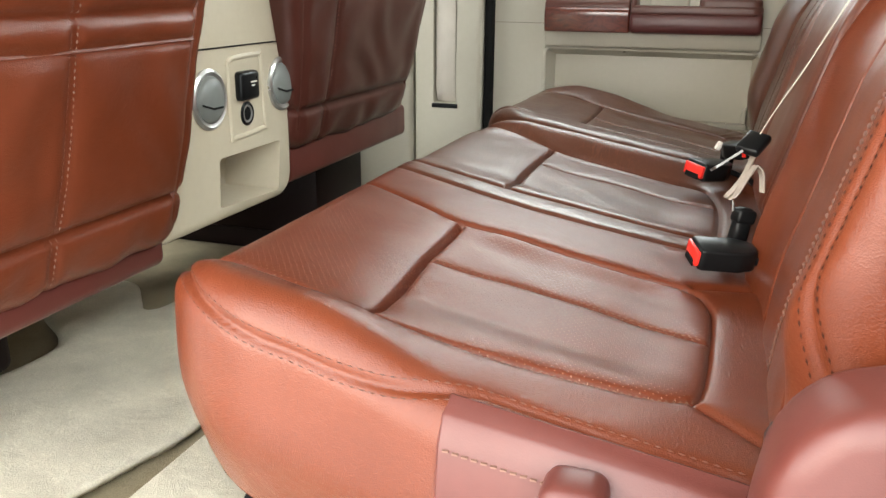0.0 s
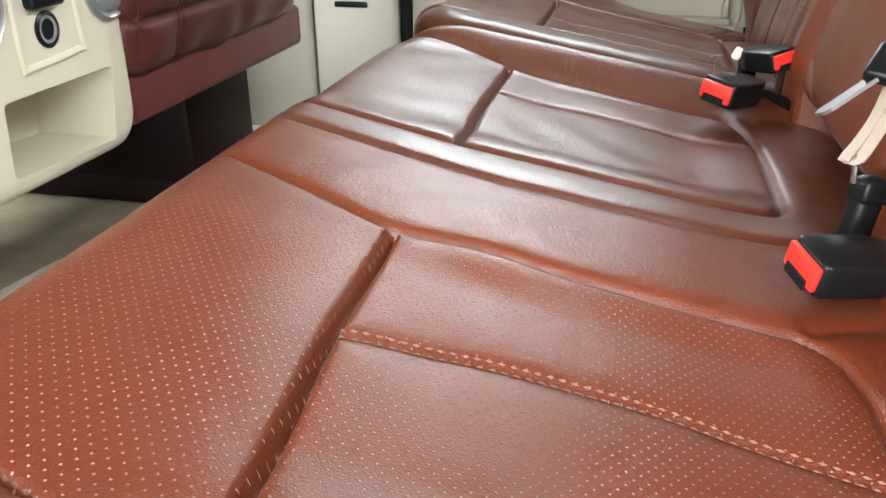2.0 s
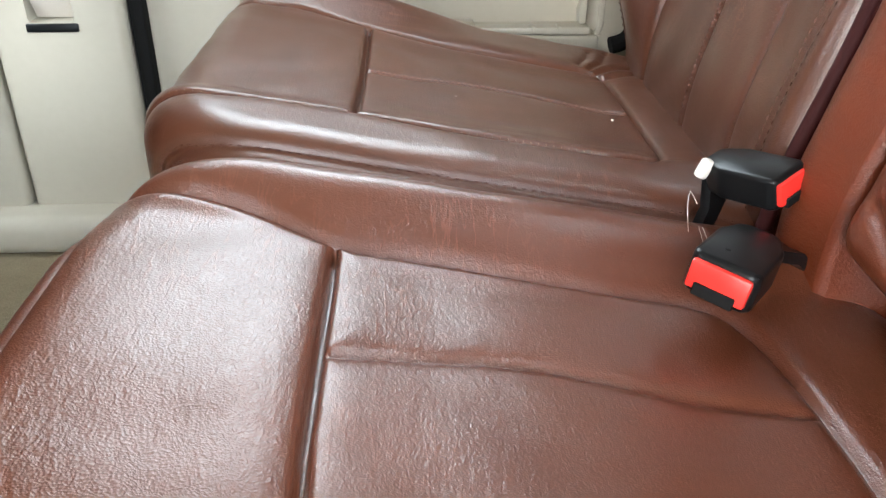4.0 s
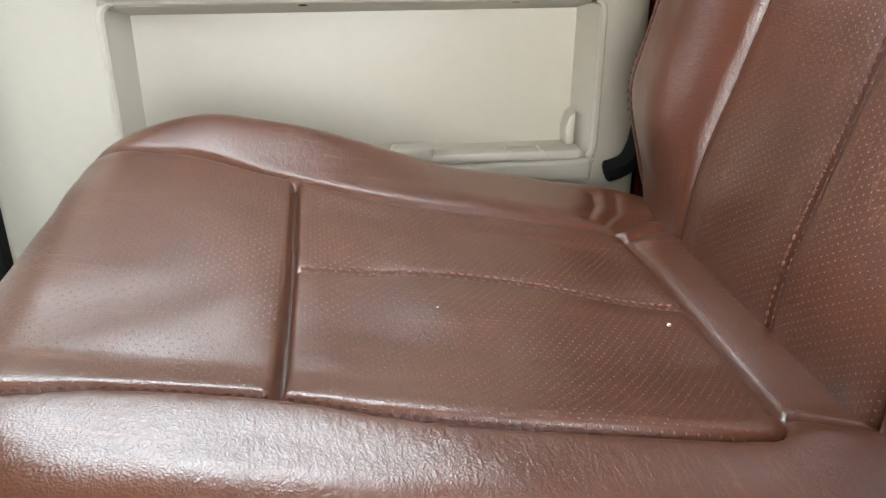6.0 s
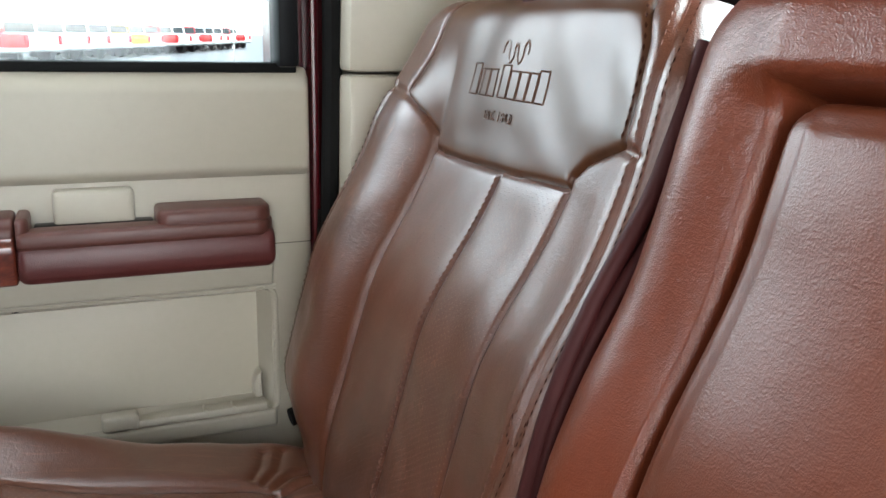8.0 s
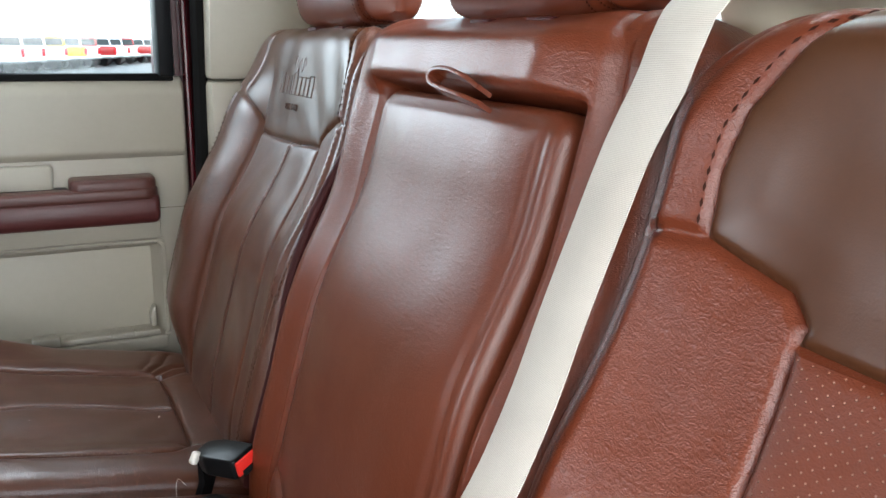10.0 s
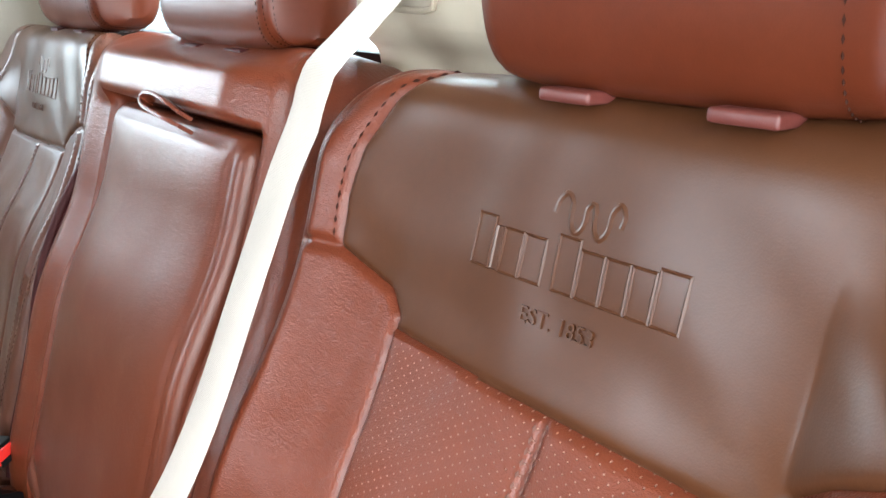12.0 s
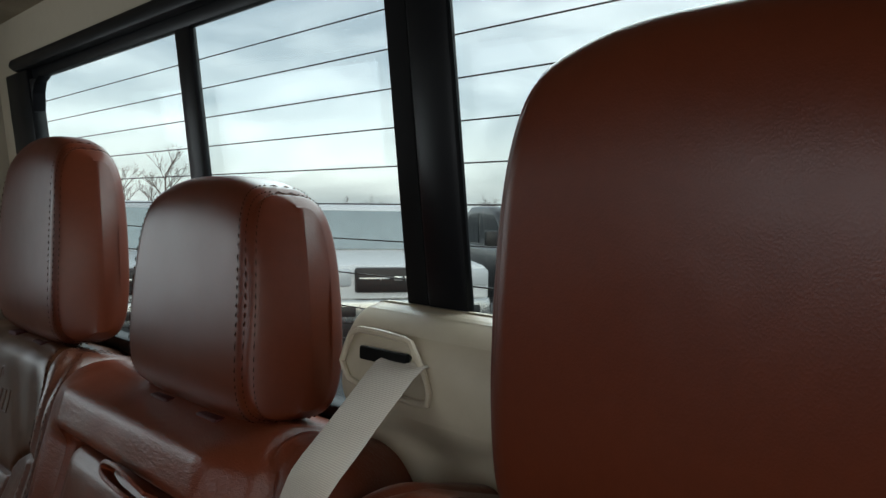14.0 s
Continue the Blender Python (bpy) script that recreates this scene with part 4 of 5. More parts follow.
def seat_back(owner, c, sgn, edge_in, edge_out, slant, materials, labels, seed, low, strip_o, mid_o, tuck, wider):
    """One outboard back: header, perforated insert split by a seam, bolsters, edge strip. sgn: +1 where outboard is +y."""
    def at(s, o):
        return (s - low, c + sgn * o)
    seam_i, seam_o = 0.130, 0.126
    header = [at(0.368, -0.130), at(0.376, -0.128), at(0.390, -0.142), at(0.398, -0.162 - wider), at(0.405, -0.184 - wider), at(0.44, -0.186 - wider), at(0.475, -0.180 - wider), at(0.51, -0.160 - wider), at(0.54, -0.135 - wider), at(0.66, -0.12),
              at(0.66, 0.13), at(0.56, 0.150), at(0.52, 0.170), at(0.47, 0.184), at(0.410, 0.188), at(0.403, 0.168), at(0.393, 0.147), at(0.380, 0.130), at(0.364, 0.126), at(0.362, 0.06), at(0.364, -0.04)]
    head = []
    for i in range(len(header)):
        a, b = np.array(header[i]), np.array(header[(i + 1) % len(header)])
        n = max(1, int(np.linalg.norm(b - a) / 0.01))
        head += [tuple(a + (b - a) * k / n) for k in range(n)]
    if sgn > 0:
        ins = smooth_line([at(0.364, -0.130), at(0.20, -0.122), at(0.06, -0.123), at(-0.06, -0.127)], 0.008)
    else:
        ins = smooth_line([at(0.364, -0.130), at(0.20, -0.114), at(0.06, -0.106), at(-0.06, -0.104)], 0.008)
    outl = smooth_line([at(0.362, 0.126), at(0.20, 0.124 + slant * 0.5), at(0.06, 0.122 + slant), at(-0.06, 0.122 + slant)], 0.008)
    mid = smooth_line([at(0.362, mid_o), at(0.20, mid_o + slant), at(0.06, mid_o + slant), at(-0.06, mid_o + slant)], 0.008)
    insert = ins + [at(-0.10, (ins[-1][1] - c) * sgn), at(-0.10, 0.122 + slant)] + outl[::-1]
    strip = smooth_line([at(-0.06, strip_o - 0.006), at(0.20, strip_o - 0.004), at(0.405, strip_o), at(0.47, strip_o + 0.003), at(0.515, strip_o + 0.022), at(0.55, strip_o + 0.052), at(0.66, strip_o + 0.067)], 0.008)
    if sgn > 0:
        strip = smooth_line([at(-0.06, strip_o + 0.006), at(0.02, strip_o + 0.011), at(0.06, strip_o + 0.013), at(0.10, strip_o + 0.011), at(0.16, strip_o + 0.004), at(0.22, strip_o - 0.003)], 0.008) + strip[len(strip) // 3 + 2:]
    cap_seam = [at(0.405, -0.184 - wider), at(0.402, strip_o)]
    cap_out = smooth_line([at(0.410, 0.188), at(0.414, 0.215), at(0.416, 0.28)], 0.01)
    rim = smooth_line([at(-0.04, edge_out - 0.028), at(0.10, edge_out - 0.022), at(0.30, edge_out - 0.024), at(0.42, edge_out - 0.030)], 0.008)
    y0, y1 = sorted((c + sgn * edge_in, c + sgn * edge_out))
    pad = Pad(-0.07, 0.520, y0, y1, 0.070, 0.028, 0.08,
              back_shape(c + sgn * edge_in, c + sgn * edge_out, c - sgn * seam_i, c + sgn * seam_o), BACK,
              [(head + head[:1], 0.0036, 0.0022), (ins, 0.0042, 0.0022), (outl, 0.0045, 0.0024), (mid, 0.0030, 0.0022), (strip, 0.0016, 0.005), (cap_seam, 0.004, 0.004), (cap_out, 0.003, 0.004), (rim, 0.003, 0.004)],
              0.0024, 0.0, 0.0014, seed)
    def raise_corner(s, y):
        k = np.clip(((y - c) * sgn - 0.10) / 0.13, 0, 1)
        return s + tuck * k * k * np.clip(1 - s / 0.25, 0, 1.3), y
    pad.warp = raise_corner
    obs = pad.cover([("header_panel", head, materials[2], labels[2]), ("back_insert", insert, materials[1], labels[1])], owner, ("seat_back", materials[0], labels[0]), 0.0024)
    body = obs[0]
    part("stitching", pad.stitches(mid, 0.006, 0.0046, 0.0035, 0.0009, 0.0009), M_STITCH_B, body)
    part("stitching", pad.stitches(mid, 0.006, 0.0046, -0.0035, 0.0009, 0.0009), M_STITCH_B, body)
    if sgn > 0:
        part("stitching", pad.stitches(strip, 0.0075, 0.0055, 0.007), M_STITCH_B, body)
        part("stitching", pad.stitches(strip, 0.0075, 0.0055, -0.007), M_STITCH_D, body)
    edge = [at(0.405, -0.184 - wider), at(0.44, -0.186 - wider), at(0.475, -0.180 - wider), at(0.51, -0.160 - wider), at(0.54, -0.135 - wider), at(0.62, -0.122)]
    part("stitching", pad.stitches(edge, 0.0085, 0.0058, 0.004, 0.0008), M_STITCH_D, body)
    part("stitching", pad.stitches(rim, 0.0085, 0.0055, 0.007), M_STITCH_D, body)
    part("stitching", pad.stitches(rim, 0.0085, 0.0055, -0.007), M_STITCH_D, body)
    part("piping", pad.cord(strip, 0.0016, -0.001), materials[0], body)
    return pad, body


near_back, near_body = seat_back(bench, 0.264, -1, -0.246, 0.228, 0.0, (M_LEATHER, M_PERF, M_HEADER),
                                 ("saddle leather seat back bolsters", "perforated saddle leather back insert", "dark brown header panel with an embossed emblem"), 1.0, 0.012, -0.231, 0.004, 0.11, 0.012)
far_back, far_body = seat_back(solo, 1.228, 1, -0.222, 0.264, 0.010, (M_LEATHER_B, M_PERF_B, M_HEADER),
                               ("brown leather seat back bolsters", "perforated brown leather back insert", "dark brown header panel with an embossed emblem"), 3.0, 0.0, -0.208, -0.022, 0.02, 0.0)

# pleated gusset on the inner side of the single back
for k in range(3):
    fold = []
    for n in range(24):
        s = -0.02 + 0.50 * n / 23
        h = 0.026 * float(bell(s, 0.06, 0.20, 0.20)) + 0.010 * float(bell(s, -1.0, 0.30, 0.10)) - 0.010 - 0.008 * k - 0.004 * math.sin(s * 14 + k)
        fold.append(BACK @ Vector((s, 1.004 - 0.0095 * k - 0.002 * math.sin(s * 9 + 2 * k), h)))
    part("gusset_fold", Geo().tube(fold, 0.0062 - 0.0006 * k, 10), M_PLUM, solo, "dark plum pleated gusset")

part("gusset_panel", Geo().prism([(-0.02, -0.035), (0.40, -0.030), (0.485, -0.036), (0.506, -0.050), (0.506, -0.085), (-0.02, -0.085)], 1, 0.955, 1.030, 0.008, 3, BACK), M_PLUM, solo)

# middle back: frame, top roll, folded armrest
R0, R1 = 0.580, 0.912


def top_middle(s, y):
    well = bell(y, R0 + 0.004, R1 - 0.004, 0.005) * bell(s, -1.0, 0.450, 0.006)
    z = 0.022 * bell(s, 0.06, 0.20, 0.16) + 0.008 * bell(y, R1 + 0.05, 1.2, 0.05) + 0.006
    roll = 0.020 * bell(s, 0.464, 0.490, 0.026) * bell(y, R0 + 0.050, R1 - 0.012, 0.065)
    z = z - 0.008 * bell(y, 0.4, 0.566, 0.014)
    return z + roll - 0.055 * well - 0.020 * bell(s, 0.60, 2.0, 0.12)


middle = Pad(-0.07, 0.524, 0.512, 0.994, 0.060, 0.040, 0.07, top_middle, BACK,
             [(smooth_line([(-0.05, R0 - 0.024), (0.04, R0 - 0.022), (0.30, R0 - 0.020), (0.47, R0 - 0.014), (0.53, R0 + 0.01), (0.62, R0 + 0.02)], 0.008), 0.003, 0.004)], 0.004, 0.0, 0.0007, 5.0)
middle.cover([], bench, ("center_seat_back", M_LEATHER, "saddle leather middle seat back with a padded roll"), 0.0033)


def top_arm(s, y):
    return 0.012 + 0.022 * bell(s, 0.04, 0.22, 0.16) + 0.006 * bell(y, 0.68, 0.80, 0.12)


ARM_EDGE = [(0.03, R0 + 0.028), (0.24, R0 + 0.028), (0.42, R0 + 0.030), (0.436, R0 + 0.038), (0.438, 0.74), (0.436, R1 - 0.038), (0.42, R1 - 0.024), (0.24, R1 - 0.022), (0.06, R1 - 0.022)]
armpad = Pad(0.020, 0.446, R0 + 0.014, R1 - 0.011, 0.018, 0.014, 0.040, top_arm, BACK,
             [(smooth_line(ARM_EDGE, 0.008), 0.0010, 0.003), ([(0.055, R1 - 0.03), (0.02, 0.79), (-0.02, 0.69)], 0.003, 0.004)], 0.003, 0.0, 0.0003, 7.0)
arm = part("folded_armrest", armpad.cover([], bench, ("folded_armrest", M_LEATHER_A, "smooth leather armrest folded into the back"), 0.004)[0].data, M_LEATHER_A, bench)
bpy.data.objects.remove([o for o in bench.children if o.name.startswith("folded_armrest") and o != arm][0])
arm["label"] = "smooth leather armrest folded into the back"
# pull strap on the armrest's top edge
pl = [(0.440, 0.672, 0.030), (0.443, 0.690, 0.036), (0.446, 0.715, 0.039), (0.449, 0.735, 0.040), (0.454, 0.744, 0.040), (0.460, 0.738, 0.040), (0.461, 0.715, 0.040), (0.457, 0.690, 0.038), (0.451, 0.674, 0.032)]
pts = [BACK @ Vector(p) for p in [tuple(q) for q in smooth_line(pl, 0.006)]]
sd = (BACK.to_3x3() @ Vector((0.30, 0.0, 0.95))).normalized()
part("pull_strap", Geo().ribbon(pts, [sd] * len(pts), 0.014, 0.0034), M_LEATHER, arm, "short folded leather pull strap")


# plain embossed bars where the header carries its emblem
def emblem(pad, body, c, low, label):
    """A wavy mark, a row of plain boxes and a small line under it, all raised from the hide."""
    def put(s, y, lift=0.0):
        return Vector(pad.place(np.array(s - low), np.array(y), lift))
    wave = [(a, 0.86 * b - 0.003) for a, b in ((0.464, 0.026), (0.471, 0.024), (0.475, 0.019), (0.471, 0.014), (0.461, 0.013), (0.456, 0.008), (0.461, 0.003), (0.470, 0.002), (0.472, -0.003), (0.461, -0.005), (0.456, -0.010), (0.461, -0.015), (0.470, -0.016), (0.475, -0.021), (0.470, -0.025), (0.464, -0.024))]
    mark = part("embossing", Geo().tube([put(s, c + o, -0.0013) for s, o in smooth_line(wave, 0.002)], 0.0021, 8), M_HEADER, body, label)
    # the name's row: plain box outlines, the first of each group taller
    x = 0.073
    for w, hi in ((0.0160, 0.0285), (0.0070, 0.0240), (0.0155, 0.0240), (0.0160, 0.0240), (0.0, 0.0), (0.0155, 0.0285), (0.0165, 0.0240), (0.0160, 0.0240), (0.0150, 0.0240), (0.0170, 0.0265)):
        if w == 0.0:
            x -= 0.0065
            continue
        a, b, lo = x, x - w + 0.0018, 0.4250
        box = [(lo, a), (lo + hi / 2, a), (lo + hi, a), (lo + hi, b), (lo + hi / 2, b), (lo, b), (lo, a)]
        part("embossed_box", Geo().tube([put(s, c + o, -0.0004) for s, o in box], 0.0013, 6), M_HEADER, mark)
        x -= w
    # small legible line below, pressed into the hide
    curve = bpy.data.curves.new("legend", "FONT")
    curve.body, curve.size, curve.extrude, curve.align_x, curve.resolution_u = "EST. 1853", 0.0125, 0.0006, "CENTER", 3
    holder = bpy.data.objects.new("legend", curve)
    bpy.context.scene.collection.objects.link(holder)
    bpy.context.view_layer.update()
    flat_text = bpy.data.meshes.new_from_object(holder.evaluated_get(bpy.context.evaluated_depsgraph_get()))
    verts = [put(0.4040 + v.co.y, c + 0.003 - v.co.x, v.co.z + 0.0012) for v in flat_text.vertices]
    faces = [tuple(f.vertices) for f in flat_text.polygons]
    part("legend", Geo().raw(verts, faces), M_HEADER, mark, smooth=False)
    bpy.data.objects.remove(holder)
    bpy.data.curves.remove(curve)
    bpy.data.meshes.remove(flat_text)


emblem(near_back, near_body, 0.266, 0.012, "raised wavy mark over rows of plain boxes")
emblem(far_back, far_body, 1.236, 0.0, "raised wavy mark over rows of plain boxes")


# ---------------------------------------------------------------- headrests
def headrest(c, z0, z1, width, flare, x_front, depth, tilt, mats, label, posts, hems=(-1, 1), rows=(-1, 1)):
    """A stuffed block: front and top panel between two double-stitched seams, side panels, two sleeves."""
    hr = thing("headrest", (x_front + depth / 2, c, z0 - 0.02), label, "headrest", "headrests of the rear seat")
    nu, half = 72, width / 2
    seam = half - flare
    ys = np.concatenate([np.linspace(-half, -seam - 0.001, 20), np.linspace(-seam, seam, 42), np.linspace(seam + 0.001, half, 20)])
    h, mz = (z1 - z0) / 2, (z0 + z1) / 2
    m = Matrix.Translation((x_front + depth / 2, c, z0)) @ Matrix.Rotation(tilt, 4, "Y") @ Matrix.Translation((-x_front - depth / 2, -c, -z0))

    def ring(y, lift=0.0):
        """Outline in the x-z plane; past the seams the front slants back to the rear edge."""
        k = abs(y) / half
        u = max(0.0, (abs(y) - seam) / (half - seam))
        out = []
        for i in range(nu):
            t = 2 * math.pi * i / nu
            ct, sn = math.cos(t), math.sin(t)
            px = -math.copysign(abs(ct) ** 0.50, ct) * depth / 2
            pz = math.copysign(abs(sn) ** 0.50, sn) * h
            px *= 1.0 - 0.14 * (pz / h) * (1 if px > 0 else 0.4)
            px = px * (1 - 1.15 * u ** 1.4) if px < 0 else px * (1 - 0.35 * u ** 4)
            pz *= 1 - (0.20 * k ** 3 if pz > 0 else 0.10 * k ** 4) - 0.06 * u * u
            groove = 0.0042 * math.exp(-((abs(y) - seam) / 0.0028) ** 2) - lift
            q = 1 - groove / (math.hypot(px, pz) + 1e-9)
            narrow = y * (1 - 0.22 * max(0.0, (pz / h + 0.4) / 1.4) ** 2)
            out.append(m @ Vector((x_front + depth / 2 + px * q, c + narrow, mz + pz * q)))
        return out
    rings = [ring(y) for y in ys]

    def piece(i0, i1, cap0, cap1):
        v = [p for r in rings[i0:i1 + 1] for p in r]
        n = i1 - i0 + 1
        f = [(i * nu + k, i * nu + (k + 1) % nu, (i + 1) * nu + (k + 1) % nu, (i + 1) * nu + k) for i in range(n - 1) for k in range(nu)]
        if cap0:
            f.append(tuple(range(nu)))
        if cap1:
            f.append(tuple((n - 1) * nu + k for k in range(nu)))
        return Geo().raw(v, f)
    i0, i1 = 19, len(ys) - 20
    mid = part("front_pad", piece(i0, i1, False, False), mats[0], hr)
    part("side_pad", piece(0, i0, True, False), mats[1], hr)
    part("side_pad", piece(i1, len(ys) - 1, False, True), mats[1], hr)
    for sg in rows:
        for off in (-0.0036, 0.0022, half - seam - 0.003):
            if off > 0.007 and sg not in hems:
                continue
            g = Geo()
            line = ring(sg * seam + off, 0.0005)
            for k in range(nu):
                a, b = line[k], line[(k + 1) % nu]
                n = max(1, int((b - a).length / 0.0065))
                for j in range(n):
                    p, q = a.lerp(b, (j + 0.15) / n), a.lerp(b, (j + 0.85) / n)
                    d = Vector((0, 0.0007, 0))
                    o = ((p + q) / 2 - Vector((x_front + depth / 2, p.y, mz))).normalized() * 0.0012
                    g.raw([p, q, (p + q) / 2 + d, (p + q) / 2 - d, (p + q) / 2 + o], [(0, 3, 4), (3, 1, 4), (1, 2, 4), (2, 0, 4)])
            part("stitching", g, M_STITCH_D, mid)
    for o in posts:
        # Plum replaces rose-brown past the near headrest, darkening those sleeves as shade would.
        sl = part("sleeve", Geo().box((x_front + 0.004, c + o - 0.017, z0 - 0.003), (x_front + 0.050, c + o + 0.017, z0 + 0.004), 0.0022, 3), M_VINYL if c < 0.5 else M_PLUM, hr, "smooth plastic post sleeve")
        part("post", Geo().tube([(x_front + 0.048, c + o, z0 - 0.02), (x_front + 0.048, c + o, z0 + 0.05)], 0.006, 10), M_CHROME, sl)
    return hr


headrest(0.240, 0.893, 1.150, 0.256, 0.021, 0.632, 0.098, radians(-3), (M_LEATHER_S, M_LEATHER_S), "plain saddle-brown leather headrest beside the belt tower", (-0.050, 0.049), (-1,), (-1,))
headrest(0.726, 0.893, 1.090, 0.244, 0.014, 0.642, 0.083, radians(3), (M_LEATHER_S, M_LEATHER_S), "low saddle-brown leather headrest of the middle place", (-0.045, 0.045))
headrest(1.198, 0.893, 1.150, 0.268, 0.017, 0.652, 0.085, radians(2), (M_LEATHER_S, M_LEATHER_S), "brown leather headrest over the single seat", (-0.052, 0.052))

# ---------------------------------------------------------------- belt tower and middle belt
tower = thing("belt_tower", (0.75, 0.50, 0.86), "cream plastic housing that feeds the middle belt", "belt housing")
tb = part("housing", Geo().prism([(0.732, 0.55), (0.732, 0.898), (0.714, 0.912), (0.708, 0.930), (0.711, 0.965), (0.724, 0.985), (0.742, 0.993), (0.757, 0.992), (0.757, 0.55)], 1, 0.352, 0.590, 0.012, 4), M_TAN, tower)
carve(tb, Geo().box((0.66, 0.504, 0.955), (0.745, 0.557, 0.963), 0.002))
part("bezel", Geo().tube([(0.7075, y, z) for y, z in smooth_line([(0.580, 0.950), (0.572, 0.966), (0.560, 0.975), (0.508, 0.974), (0.498, 0.968), (0.484, 0.948), (0.482, 0.937), (0.492, 0.932), (0.560, 0.935), (0.574, 0.940), (0.580, 0.950)], 0.006)], 0.0026, 8), M_TAN, tower)
part("slot", Geo().box((0.7055, 0.504, 0.954), (0.7105, 0.557, 0.964), 0.0015), M_RUBBER, tower)

belt = thing("middle_seat_belt", (0.62, 0.53, 0.90), "beige middle seat belt hanging down the seat back, tongue stowed", "seat belt")
way = [(0.722, 0.509, 0.960), (0.704, 0.508, 0.957), (0.682, 0.505, 0.941), (0.650, 0.501, 0.915)]
way += [tuple(BACK @ Vector(q)) for q in ((0.502, 0.495, 0.024), (0.47, 0.503, 0.022), (0.43, 0.513, 0.024), (0.38, 0.514, 0.030), (0.33, 0.513, 0.037), (0.28, 0.508, 0.046), (0.23, 0.508, 0.055), (0.19, 0.514, 0.062), (0.15, 0.524, 0.070), (0.125, 0.526, 0.074))]
way = smooth_line(way, 0.012)
sides = []
for i, p in enumerate(way):
    k = i / (len(way) - 1)
    t = Vector(way[min(i + 1, len(way) - 1)]) - Vector(way[max(0, i - 1)])
    across = Vector((0.10, 1.0, 0.06 - 0.10 * k * k))
    sides.append((across - across.project(t)).normalized())
part("strap", Geo().ribbon(way, sides, 0.0475, 0.0016), M_BELT, belt)
tong = part("tongue", Geo().box((-0.016, -0.013, -0.005), (0.016, 0.013, 0.005), 0.0035, 3, pose(0.466, 0.526, 0.526, 10, -28, 60)), M_BLACK, belt, "black belt tongue with a steel plate")
pl8 = Geo().prism([(0.012, -0.010), (0.044, -0.010), (0.048, -0.006), (0.048, 0.006), (0.044, 0.010), (0.012, 0.010)], 2, -0.0012, 0.0012, 0.0, 1, pose(0.464, 0.526, 0.524, 20, 34, 200))
part("plate", pl8, M_STEEL, tong)
lp = smooth_line([(0.468, 0.527, 0.516), (0.461, 0.521, 0.494), (0.451, 0.513, 0.478), (0.444, 0.506, 0.470), (0.452, 0.503, 0.472), (0.462, 0.509, 0.490), (0.471, 0.517, 0.504), (0.478, 0.521, 0.494), (0.480, 0.517, 0.476)], 0.006)
part("loop", Geo().ribbon(lp, [(0.5, -0.75, 0.1)] * len(lp), 0.0085, 0.0016), M_LOOP, belt)
mini = part("anchor_latch", Geo().box((-0.010, -0.008, -0.030), (0.010, 0.008, 0.026), 0.006, 3, pose(0.462, 0.511, 0.434, 0, 10, 30)), M_BLACK, belt, "small black anchor latch")
part("hook", Geo().tube([(0.453, 0.508, 0.456), (0.452, 0.507, 0.466), (0.450, 0.506, 0.473), (0.446, 0.505, 0.469)], 0.0022, 8), M_CHROME, mini)
part("cap", Geo().box((-0.0112, -0.0092, 0.008), (0.0112, 0.0092, 0.024), 0.004, 3, pose(0.462, 0.511, 0.434, 0, 10, 30)), M_BLACK, mini)


def buckle(m, label, strap_to):
    m = m @ Matrix.Scale(0.9, 4)
    b = thing("seat_belt_buckle", m.translation, label, "buckle", "buckles of the rear seat")
    body = Geo().prism([(-0.042, -0.017), (-0.037, -0.0210), (0.006, -0.0210), (0.022, -0.015), (0.028, -0.010), (0.028, 0.010), (0.022, 0.015), (0.006, 0.0210), (-0.037, 0.0210), (-0.042, 0.017)], 2, -0.013, 0.013, 0.0035, 3, m)
    bo = part("housing", body, M_BLACK, b)
    red = part("button", Geo().prism([(-0.018, -0.009), (0.018, -0.009), (0.018, 0.0095), (-0.018, 0.0095), (-0.018, -0.009)][:4], 0, -0.0455, -0.040, 0.0022, 2, m), M_RED, b, "red release button")
    part("slot", Geo().box((-0.0468, -0.0125, -0.0115), (-0.0440, 0.0125, -0.0035), 0.0008, 1, m), M_RUBBER, b)
    a, c = m @ Vector((0.024, 0, 0)), Vector(strap_to)
    mid = (a + c) / 2 + Vector((0.006, 0, 0.004))
    part("stalk", Geo().ribbon([a, mid, c], [m.to_3x3() @ Vector((0, 1, 0))] * 3, 0.022, 0.008), M_BLACK, b)
    return b


def aim(p, toward, roll):
    """Pose with local -x along toward, rolled about it."""
    x = -Vector(toward).normalized()
    z = Vector((0, 0, 1))
    y = z.cross(x).normalized()
    z = x.cross(y)
    return Matrix.Translation(p) @ Matrix((x, y, z)).transposed().to_4x4() @ Matrix.Rotation(radians(roll), 4, "X")


